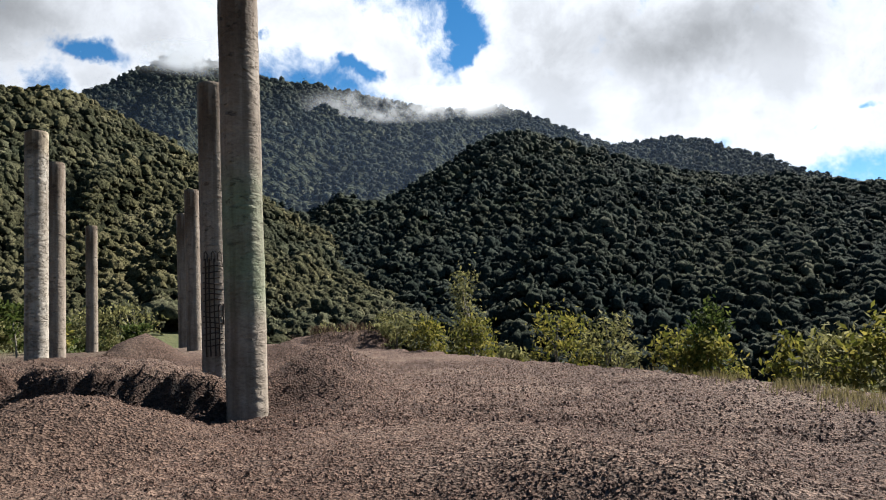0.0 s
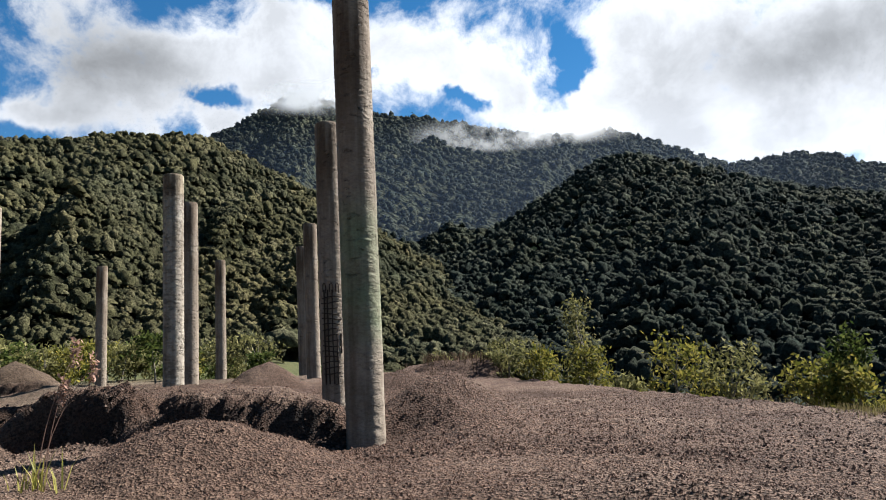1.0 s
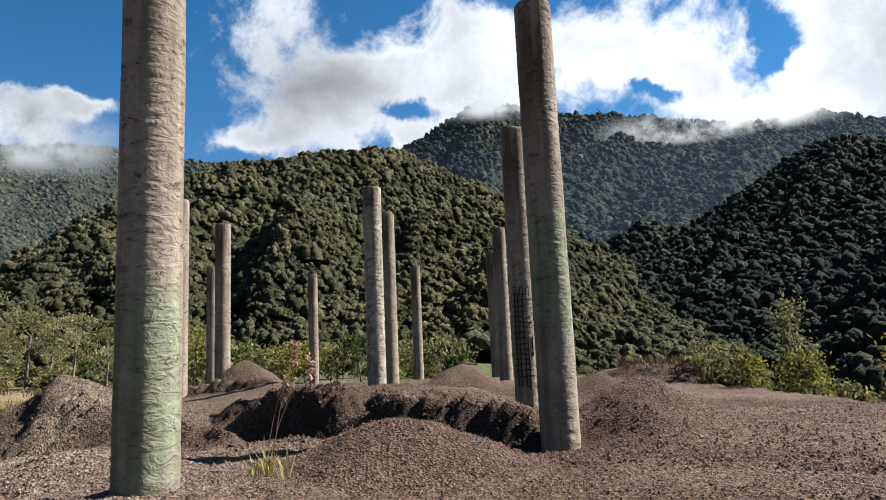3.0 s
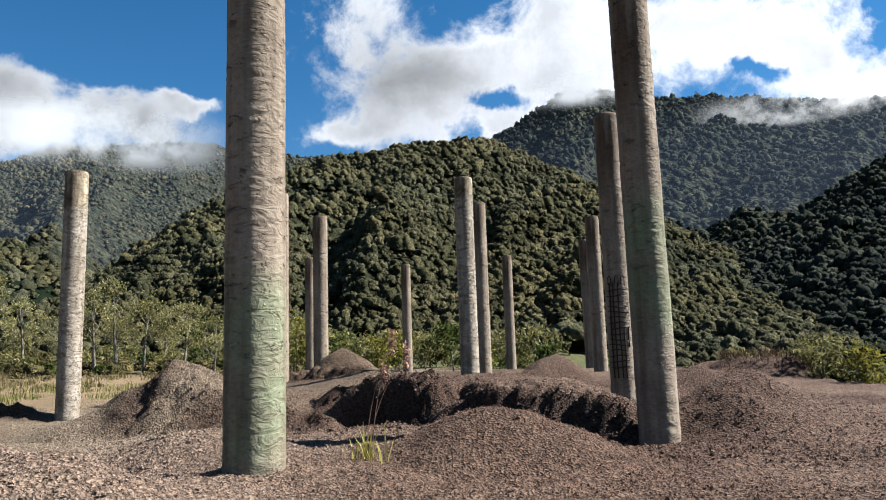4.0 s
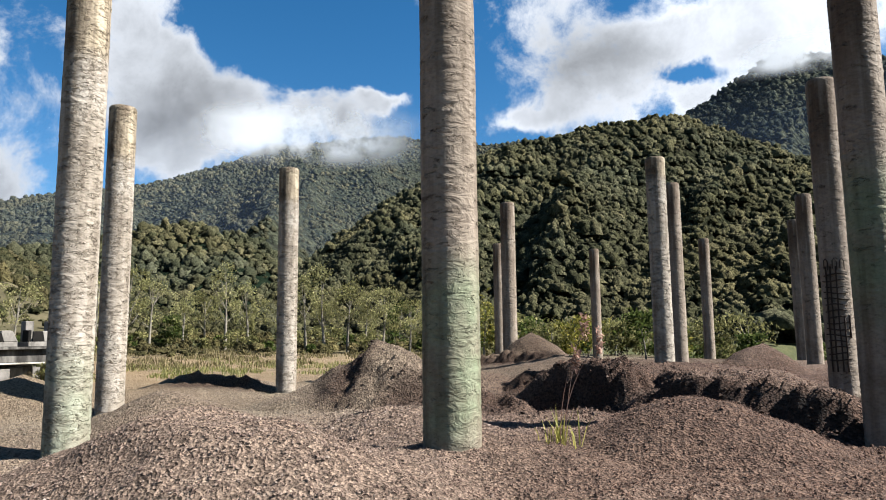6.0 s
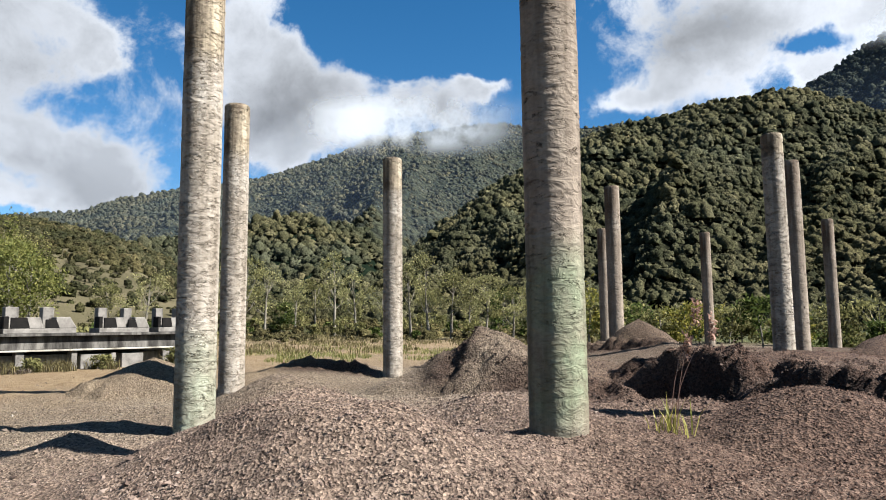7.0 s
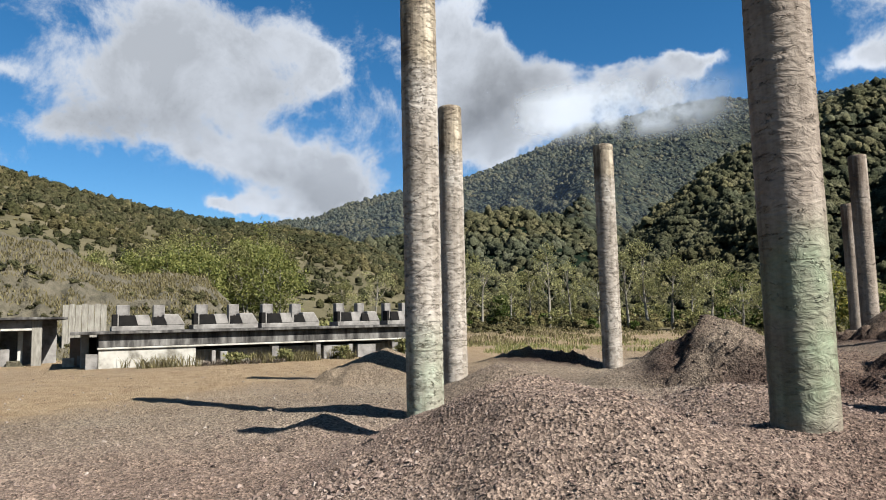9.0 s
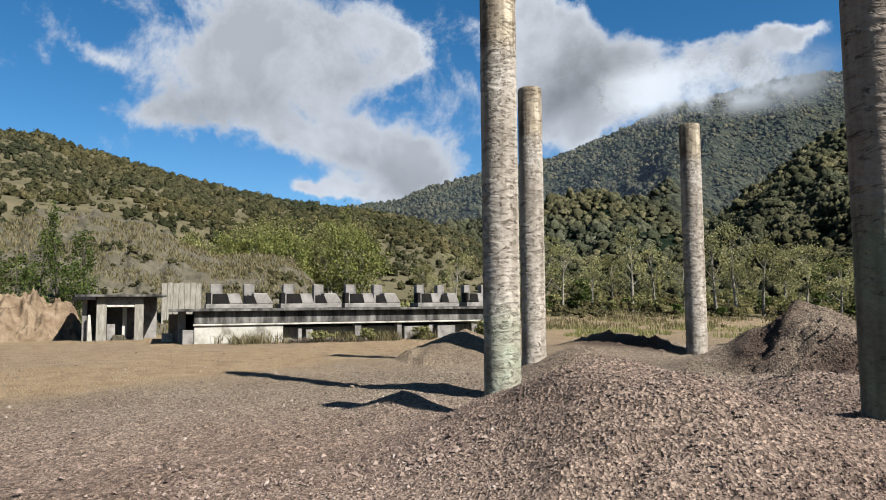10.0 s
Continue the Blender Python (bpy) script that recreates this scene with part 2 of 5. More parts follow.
def forest_nodes(dark, mid, light):
    def build(nt, bsdf):
        v = coords(nt)
        g = node(nt, "ShaderNodeNewGeometry")
        leaf = noise_tex(nt, v, 1.1, 4, 0.7)
        at = node(nt, "ShaderNodeAttribute")
        at.attribute_name = "tint"
        a = ramp(nt, at.outputs["Fac"], [(0.0, dark), (0.55, mid), (1.0, light)])
        one = ramp(nt, g.outputs["Random Per Island"], [(0.0, (0.82, 0.82, 0.84)), (1.0, (1.18, 1.17, 1.12))])
        a = mixc(nt, 1.0, a, one, "MULTIPLY")
        b = ramp(nt, leaf, [(0.34, (0.4, 0.4, 0.4)), (0.66, (1.45, 1.45, 1.38))])
        stand = ramp(nt, noise_tex(nt, v, 0.012, 3, 0.5), [(0.35, (0.78, 0.84, 0.9)), (0.65, (1.18, 1.08, 0.95))])
        nt.links.new(mixc(nt, 1.0, mixc(nt, 1.0, a, b, "MULTIPLY"), stand, "MULTIPLY"), bsdf.inputs["Base Color"])
        bump(nt, bsdf, leaf, 1.0, 1.3)
    return build


def leaf_nodes(a, b, c):
    def build(nt, bsdf):
        g = node(nt, "ShaderNodeNewGeometry")
        nt.links.new(ramp(nt, g.outputs["Random Per Island"], [(0.0, a), (0.5, b), (1.0, c)]), bsdf.inputs["Base Color"])
        tr = node(nt, "ShaderNodeBsdfTranslucent")
        nt.links.new(mixc(nt, 1.0, ramp(nt, g.outputs["Random Per Island"], [(0.0, a), (0.5, b), (1.0, c)]), (REFLECT, REFLECT, REFLECT), "MULTIPLY"), tr.inputs["Color"])
        mx = nt.nodes.new("ShaderNodeMixShader")
        mx.inputs[0].default_value = 0.4
        nt.links.new(bsdf.outputs[0], mx.inputs[1])
        nt.links.new(tr.outputs[0], mx.inputs[2])
        nt.links.new(mx.outputs[0], nt.nodes["Material Output"].inputs["Surface"])
    return build


def canopy_nodes(stops, cell):
    """Unbroken tree canopy far off: rounded crowns, the shade of their gaps put into the colour."""
    def build(nt, bsdf):
        v = coords(nt)
        warp = node(nt, "ShaderNodeVectorMath")
        warp.operation = "MULTIPLY_ADD"
        wob = node(nt, "ShaderNodeTexNoise", Scale=0.2, Detail=3.0)
        nt.links.new(v, wob.inputs["Vector"])
        nt.links.new(wob.outputs["Color"], warp.inputs[0])
        warp.inputs[1].default_value = (5, 5, 5)
        nt.links.new(v, warp.inputs[2])
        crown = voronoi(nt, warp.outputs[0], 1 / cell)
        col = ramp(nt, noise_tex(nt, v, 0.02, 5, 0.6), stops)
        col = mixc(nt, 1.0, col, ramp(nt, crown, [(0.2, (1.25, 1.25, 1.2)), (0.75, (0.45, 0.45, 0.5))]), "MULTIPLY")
        nt.links.new(col, bsdf.inputs["Base Color"])
        dome = ramp(nt, crown, [(0.0, (1, 1, 1)), (0.9, (0, 0, 0))])
        bump(nt, bsdf, dome, 1.0, cell * 0.7)
    return build


def concrete_nodes(green_low, green_high, green_amount, tone=1.0):
    def build(nt, bsdf):
        v = coords(nt)
        vs = coords(nt, (1.0, 1.0, 1.9))
        streak = coords(nt, (6.0, 6.0, 0.35))
        base = ramp(nt, noise_tex(nt, v, 1.7, 6, 0.6), [(p, (c[0] * tone * (1 if tone > 1 else 1.04), c[1] * tone * (1.03 if tone > 1 else 1), c[2] * tone * (1.08 if tone > 1 else 1.0))) for p, c in ((0.25, (0.28, 0.232, 0.178)), (0.5, (0.41, 0.353, 0.28)), (0.75, (0.52, 0.465, 0.385)))])
        grime = ramp(nt, noise_tex(nt, streak, 1.0, 4, 0.6), [(0.35, (0.5, 0.46, 0.42)), (0.58, (1, 1, 1))])
        col = mixc(nt, 0.7, base, grime, "MULTIPLY")
        speck = ramp(nt, noise_tex(nt, vs, 14, 4, 0.7), [(0.3, (0.7, 0.67, 0.63)), (0.5, (1, 1, 1)), (0.66, (1.2, 1.19, 1.16))])
        col = mixc(nt, 0.8, col, speck, "MULTIPLY")
        if green_amount:
            sep = node(nt, "ShaderNodeSeparateXYZ")
            nt.links.new(v, sep.inputs[0])
            mr = node(nt, "ShaderNodeMapRange")
            mr.interpolation_type = "SMOOTHSTEP"
            mid, half = (green_low + green_high) / 2, (green_high - green_low) / 2
            d = nt.nodes.new("ShaderNodeMath")
            d.operation = "SUBTRACT"
            nt.links.new(sep.outputs[2], d.inputs[0])
            d.inputs[1].default_value = mid
            ab = nt.nodes.new("ShaderNodeMath")
            ab.operation = "ABSOLUTE"
            nt.links.new(d.outputs[0], ab.inputs[0])
            mr.inputs["From Min"].default_value, mr.inputs["From Max"].default_value = half * 0.5, half * 1.25
            mr.inputs["To Min"].default_value, mr.inputs["To Max"].default_value = green_amount, 0.0
            nt.links.new(ab.outputs[0], mr.inputs["Value"])
            patch = ramp(nt, noise_tex(nt, v, 1.6, 4, 0.6), [(0.3, (0.25, 0.25, 0.25)), (0.6, (1, 1, 1))])
            f = nt.nodes.new("ShaderNodeMath")
            f.operation = "MULTIPLY"
            nt.links.new(mr.outputs[0], f.inputs[0])
            nt.links.new(patch, f.inputs[1])
            col = mixc(nt, f.outputs[0], col, mixc(nt, 1.0, col, (0.64, 0.94, 0.72), "MULTIPLY"))
        # washes on the column head: rusty brown, or pale lime with dark runs
        zs = node(nt, "ShaderNodeSeparateXYZ")
        nt.links.new(v, zs.inputs[0])
        head = node(nt, "ShaderNodeMapRange")
        head.interpolation_type = "SMOOTHSTEP"
        head.inputs["From Min"].default_value, head.inputs["From Max"].default_value = (5.55, 5.9) if tone > 1 else (3.2, 6.4)
        nt.links.new(zs.outputs[2], head.inputs["Value"])
        runs = ramp(nt, noise_tex(nt, coords(nt, (4.5, 4.5, 0.35)), 1.0, 3, 0.6), [(0.42, (0, 0, 0)), (0.58, (1, 1, 1))])
        wash = mixc(nt, runs, (1.1, 1.06, 0.93), (0.5, 0.44, 0.38)) if tone > 1 else mixc(nt, runs, (1, 1, 1), (0.5, 0.42, 0.36))
        col = mixc(nt, head.outputs[0], col, mixc(nt, 1.0, col, wash, "MULTIPLY"))
        # level wrinkles pressed into the skin: thin broken lines, shade inside and lit lip painted in
        patch = node(nt, "ShaderNodeMapRange")
        patch.inputs["From Min"].default_value, patch.inputs["From Max"].default_value = (0.47, 0.56) if tone > 1 else (0.56, 0.63)
        nt.links.new(noise_tex(nt, coords(nt, (1, 1, 2.2)), 5.0, 3, 0.65), patch.inputs["Value"])
        spread = patch.outputs[0]
        if green_amount and tone < 1:
            low = node(nt, "ShaderNodeMapRange")
            low.inputs["From Min"].default_value, low.inputs["From Max"].default_value = green_low + 0.6, green_high + 0.5
            low.inputs["To Min"].default_value, low.inputs["To Max"].default_value = 0.25, 1.0
            nt.links.new(zs.outputs[2], low.inputs["Value"])
            both = nt.nodes.new("ShaderNodeMath")
            both.operation = "MULTIPLY"
            nt.links.new(spread, both.inputs[0])
            nt.links.new(low.outputs[0], both.inputs[1])
            spread = both.outputs[0]
        relief = None
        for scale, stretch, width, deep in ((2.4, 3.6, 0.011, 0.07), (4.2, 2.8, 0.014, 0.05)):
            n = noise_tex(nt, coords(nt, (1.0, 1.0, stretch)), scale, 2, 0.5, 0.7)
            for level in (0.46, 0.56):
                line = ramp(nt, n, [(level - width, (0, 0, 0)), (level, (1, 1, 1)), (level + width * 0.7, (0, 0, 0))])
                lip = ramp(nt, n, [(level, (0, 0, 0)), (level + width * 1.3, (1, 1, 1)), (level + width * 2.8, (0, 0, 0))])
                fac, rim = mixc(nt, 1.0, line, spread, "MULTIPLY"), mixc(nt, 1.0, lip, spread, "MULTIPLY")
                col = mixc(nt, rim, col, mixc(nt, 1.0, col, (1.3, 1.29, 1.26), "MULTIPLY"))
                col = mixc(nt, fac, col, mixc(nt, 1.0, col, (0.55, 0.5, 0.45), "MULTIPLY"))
                inv = mixc(nt, fac, (0.7, 0.7, 0.7), (0, 0, 0))
                relief = bump(nt, bsdf, mixc(nt, rim, inv, (1, 1, 1)), 1.0, deep, relief)
        nt.links.new(col, bsdf.inputs["Base Color"])
        b1 = bump(nt, bsdf, noise_tex(nt, coords(nt, (1.0, 1.0, 1.8)), 5.5, 4, 0.6, 0.8), 0.7, 0.05, relief)
        bump(nt, bsdf, noise_tex(nt, v, 50, 4, 0.6), 0.4, 0.006, b1)
    return build


def plain_nodes(stops, scale=3.0, bump_d=0.01, vec_scale=(1, 1, 1)):
    def build(nt, bsdf):
        v = coords(nt, vec_scale)
        n = noise_tex(nt, v, scale, 6, 0.65)
        nt.links.new(ramp(nt, n, stops), bsdf.inputs["Base Color"])
        bump(nt, bsdf, noise_tex(nt, v, scale * 5, 5, 0.65), 0.6, bump_d)
    return build


MAT_GROUND = material("gravel_ground", gravel_nodes, 0.95, 0.15)
MAT_PEBBLE = material("gravel_stone", pebble_nodes, 0.9, 0.2)
MAT_CLOD = material("earth_clod", clod_nodes, 0.95, 0.1)
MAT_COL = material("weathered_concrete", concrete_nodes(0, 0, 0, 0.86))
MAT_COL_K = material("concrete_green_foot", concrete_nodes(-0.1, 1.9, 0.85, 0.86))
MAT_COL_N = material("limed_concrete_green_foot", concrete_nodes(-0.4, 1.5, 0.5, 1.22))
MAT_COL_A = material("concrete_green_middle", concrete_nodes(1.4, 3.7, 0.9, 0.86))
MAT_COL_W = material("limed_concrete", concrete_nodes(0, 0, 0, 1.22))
MAT_FOREST = material("forest_canopy", forest_nodes((0.052, 0.057, 0.034), (0.102, 0.104, 0.062), (0.172, 0.166, 0.103)), 1.0, 0.03)
# cloud shade over the right hill and back ridge put into the colour
MAT_FOREST_SHADE = material("forest_cloud_shade", forest_nodes((0.027, 0.037, 0.033), (0.052, 0.066, 0.056), (0.1, 0.112, 0.09)), 1.0, 0.02)
# haze of distance tinted into the colour: bluer and flatter than the near canopy
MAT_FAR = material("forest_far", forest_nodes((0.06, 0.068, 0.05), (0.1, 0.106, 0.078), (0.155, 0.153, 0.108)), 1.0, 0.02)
MAT_SCRUB = material("scrub_canopy", forest_nodes((0.045, 0.05, 0.025), (0.085, 0.084, 0.045), (0.15, 0.135, 0.075)), 1.0, 0.03)
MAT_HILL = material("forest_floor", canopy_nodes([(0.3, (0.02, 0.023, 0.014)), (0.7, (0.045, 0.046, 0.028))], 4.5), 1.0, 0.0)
# paler and bluer than the near floor, with the same haze tint
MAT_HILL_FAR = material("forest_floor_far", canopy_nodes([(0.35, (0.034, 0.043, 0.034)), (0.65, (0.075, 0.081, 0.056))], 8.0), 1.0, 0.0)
# floor darkened by the same painted cloud shade
MAT_HILL_SHADE = material("forest_floor_shade", plain_nodes([(0.3, (0.006, 0.012, 0.008)), (0.7, (0.02, 0.03, 0.018))], 0.11, 4.0), 1.0, 0.0)
MAT_MEADOW = material("dry_meadow", plain_nodes([(0.3, (0.085, 0.078, 0.044)), (0.55, (0.14, 0.122, 0.072)), (0.75, (0.2, 0.166, 0.105))], 0.06, 1.0), 1.0, 0.02)
MAT_SPOIL = material("spoil_heap", plain_nodes([(0.3, (0.07, 0.063, 0.038)), (0.5, (0.135, 0.117, 0.075)), (0.75, (0.215, 0.185, 0.13))], 0.9, 0.9))
MAT_LEAF_Y = material("yellow_green_leaf", leaf_nodes((0.11, 0.125, 0.02), (0.24, 0.235, 0.05), (0.44, 0.37, 0.085)), 0.8, 0.06)
MAT_LEAF_G = material("green_leaf", leaf_nodes((0.035, 0.06, 0.014), (0.09, 0.128, 0.03), (0.19, 0.215, 0.06)), 0.8, 0.06)
MAT_LEAF_O = material("olive_leaf", leaf_nodes((0.12, 0.125, 0.045), (0.25, 0.245, 0.095), (0.4, 0.37, 0.16)), 0.8, 0.06)
MAT_LEAF_P = material("pale_olive_leaf", leaf_nodes((0.2, 0.2, 0.08), (0.38, 0.37, 0.16), (0.56, 0.52, 0.26)), 0.8, 0.06)
MAT_LEAF_D = material("deep_green_leaf", leaf_nodes((0.085, 0.105, 0.022), (0.2, 0.22, 0.052), (0.36, 0.345, 0.105)), 0.6, 0.15)
MAT_BARK = material("pale_bark", plain_nodes([(0.3, (0.19, 0.165, 0.13)), (0.7, (0.36, 0.33, 0.27))], 4, 0.01))
MAT_BARK_D = material("dark_bark", plain_nodes([(0.3, (0.05, 0.042, 0.032)), (0.7, (0.12, 0.1, 0.08))], 4, 0.01))
MAT_SLAB = material("stained_concrete", plain_nodes([(0.38, (0.022, 0.02, 0.018)), (0.5, (0.1, 0.093, 0.083)), (0.66, (0.26, 0.245, 0.22))], 1.1, 0.02, (2.2, 2.2, 0.5)))
MAT_PLINTH = material("pale_plaster", plain_nodes([(0.34, (0.22, 0.2, 0.16)), (0.5, (0.5, 0.47, 0.4)), (0.7, (0.62, 0.6, 0.53))], 1.3, 0.01))
MAT_FENCE = material("weathered_panel", plain_nodes([(0.3, (0.17, 0.15, 0.12)), (0.5, (0.29, 0.268, 0.22)), (0.7, (0.42, 0.395, 0.335))], 2.5, 0.02, (3, 3, 0.6)))
MAT_CLAY = material("clay_slab", plain_nodes([(0.3, (0.2, 0.13, 0.085)), (0.7, (0.34, 0.24, 0.17))], 2.0, 0.02))
MAT_BANK = material("cut_earth", plain_nodes([(0.3, (0.13, 0.088, 0.055)), (0.5, (0.25, 0.18, 0.115)), (0.72, (0.36, 0.275, 0.185))], 1.4, 0.25), 1.0, 0.05)
MAT_BLOCK = material("grey_concrete", plain_nodes([(0.3, (0.09, 0.082, 0.072)), (0.46, (0.24, 0.222, 0.2)), (0.72, (0.4, 0.375, 0.34))], 2.0, 0.02))
# near-black; on the footings it stands in for shaded recesses and sides
MAT_BLACK_FACE = material("black_face", plain_nodes([(0.3, (0.006, 0.006, 0.006)), (0.7, (0.02, 0.018, 0.016))], 6.0, 0.01), 0.9, 0.1)
MAT_RUST = material("rusty_steel", plain_nodes([(0.3, (0.02, 0.014, 0.011)), (0.7, (0.06, 0.035, 0.022))], 30, 0.002), 0.85, 0.3)
MAT_GRASS = material("grass_blade", leaf_nodes((0.12, 0.15, 0.03), (0.25, 0.26, 0.07), (0.42, 0.38, 0.12)), 0.6, 0.3)
MAT_TUSSOCK = material("yellow_blade", leaf_nodes((0.3, 0.3, 0.05), (0.5, 0.46, 0.09), (0.68, 0.6, 0.18)), 0.6, 0.3)
MAT_PLUME = material("red_plume", leaf_nodes((0.42, 0.24, 0.18), (0.55, 0.34, 0.26), (0.62, 0.42, 0.33)), 0.7, 0.2)


# ---------------------------------------------------------------- mesh helpers
def mesh_ob(name, verts, faces, mat, parent=None, smooth=False):
    me = bpy.data.meshes.new(name)
    me.from_pydata([tuple(v) for v in verts] if not isinstance(verts, np.ndarray) else verts.tolist(), [], faces if not isinstance(faces, np.ndarray) else faces.tolist())
    me.materials.append(mat)
    if smooth:
        me.polygons.foreach_set("use_smooth", [True] * len(me.polygons))
    ob = new(name, me)
    if parent is not None:
        ob.parent = parent
    return ob


def part(name, bm, mat, parent=None, label=""):
    me = bpy.data.meshes.new(name)
    bm.to_mesh(me)
    bm.free()
    me.materials.append(mat)
    ob = new(name, me)
    if parent is not None:
        ob.parent = parent
    return tagged(ob, label)


def fbm(p, octaves=4):
    """Summed sine-hash noise for arrays of points (n, 2 or 3), about -1..1."""
    out, amp, tot = np.zeros(len(p)), 1.0, 0.0
    q = np.array(p, float)
    for k in range(octaves):
        out += amp * vnoise(q + 17.3 * k)
        tot += amp
        amp *= 0.5
        q = q * 2.03
    return out / tot


def vnoise(p):
    """Smooth value noise on an integer lattice, vectorised."""
    i = np.floor(p).astype(np.int64)
    f = p - i
    f = f * f * (3 - 2 * f)
    d = p.shape[1]
    out = np.zeros(len(p))
    for c in range(2 ** d):
        o = np.array([(c >> k) & 1 for k in range(d)])
        w = np.prod(np.where(o, f, 1 - f), axis=1)
        j = i + o
        h = j[:, 0] * 374761393 + j[:, 1] * 668265263
        if d > 2:
            h = h + j[:, 2] * 2147483647
        h = (h ^ (h >> 13)) * 1274126177
        h = (h ^ (h >> 16)) & 0xFFFF
        out += w * (h / 32767.5 - 1)
    return out


# ---------------------------------------------------------------- ground
# gravel heaps: x, y, rise, half length, half width, turn in degrees
HEAPS = [
    (-6.3, 1.85, 0.5, 1.3, 1.0, 10), (-5.3, 2.85, 0.72, 1.2, 1.0, 30), (-5.4, 5.0, 0.31, 1.1, 0.9, 20), (-6.5, 5.8, 0.25, 0.8, 0.7, 30), (-7.6, 2.0, 0.35, 1.2, 0.9, 20), (-12.7, 4.6, 0.75, 1.2, 1.0, 0),
    (-13.3, 9.9, 0.62, 1.1, 0.9, 40), (-13.8, 8.9, 0.66, 1.2, 0.75, 35), (-12.3, 11.0, 0.8, 1.5, 0.9, 40), (-18.9, 3.7, 0.95, 1.4, 1.0, 35), (-21.2, 8.6, 0.42, 1.9, 1.5, 0),
    (-10.2, 0.9, 0.28, 0.7, 0.5, 0), (-16.9, 19.7, 1.2, 0.95, 0.9, 40), (-13.4, 17.3, 0.25, 1.4, 0.9, 20), (-12.2, 13.6, 0.2, 1.6, 1.1, 40),
    (-3.95, 7.25, 0.68, 1.05, 0.75, 20), (-1.95, 12.0, 0.92, 0.95, 0.9, 0), (-7.6, 13.0, 0.3, 0.9, 0.7, 20), (-5.2, 12.9, 0.34, 0.9, 0.6, 10), (-8.3, 15.2, 0.3, 1.1, 0.6, 20), (-2.9, 14.6, 0.55, 0.7, 0.6, 0), (-4.4, 19.5, 0.75, 1.5, 1.1, 0),
    (-9.4, 21.9, 0.95, 0.85, 0.8, 30), (-8.7, 16.9, 0.4, 2.0, 1.2, 30), (-7.6, 13.3, 0.12, 2.4, 1.3, 20), (-7.9, 6.0, 0.42, 0.9, 0.6, 30),
    (0.6, 5.9, 0.3, 1.6, 0.7, -25), (1.7, 5.0, 0.28, 1.2, 0.6, -25), (-12.5, 1.7, 0.16, 0.9, 0.6, 30),
]
# steep dug banks: from, to, height, breadth behind the crest
BANKS = [
    (-9.3, 10.6, -7.0, 10.9, 0.75, 1.7), (-10.6, 11.6, -9.4, 11.7, 0.4, 1.2), (-7.6, 11.3, -4.9, 11.8, 0.55, 1.6), (-6.6, 10.3, -3.3, 10.5, 0.58, 0.8),
    (-6.2, 26.8, -2.2, 27.0, 0.75, 1.4), (-9.6, 8.9, -8.2, 9.2, 0.3, 0.6),
    # last one: its painted dark stands in for the column's cast shadow
    (-17.6, 17.3, -14.2, 17.6, 0.4, 1.0), (-13.6, 10.05, -12.5, 8.35, 0.4, 0.75), (-12.0, 8.9, -11.1, 10.3, 0.6, 0.6), (-21.6, 8.1, -19.0, 10.2, 0.26, 2.2),
]
PITS = [(-2.95, 10.0, 0.22, 1.0, 0.7, 0), (-8.4, 10.05, 0.6, 1.2, 0.6, 8), (-4.9, 9.7, 0.3, 1.4, 0.4, 8), (-12.0, 8.2, 0.2, 0.8, 0.5, 30)]
EDGE = [(-60, 75), (-9, 36), (-3.5, 29), (1.5, 21.5), (4.6, 16), (6.6, 10.5), (8.0, 4), (9.0, -20), (9, -60)]


def edge_distance(x, y):
    """Metres past the yard's edge, along +x."""
    ys, xs = np.array([p[1] for p in EDGE])[::-1], np.array([p[0] for p in EDGE])[::-1]
    return x - np.interp(y, ys, xs)


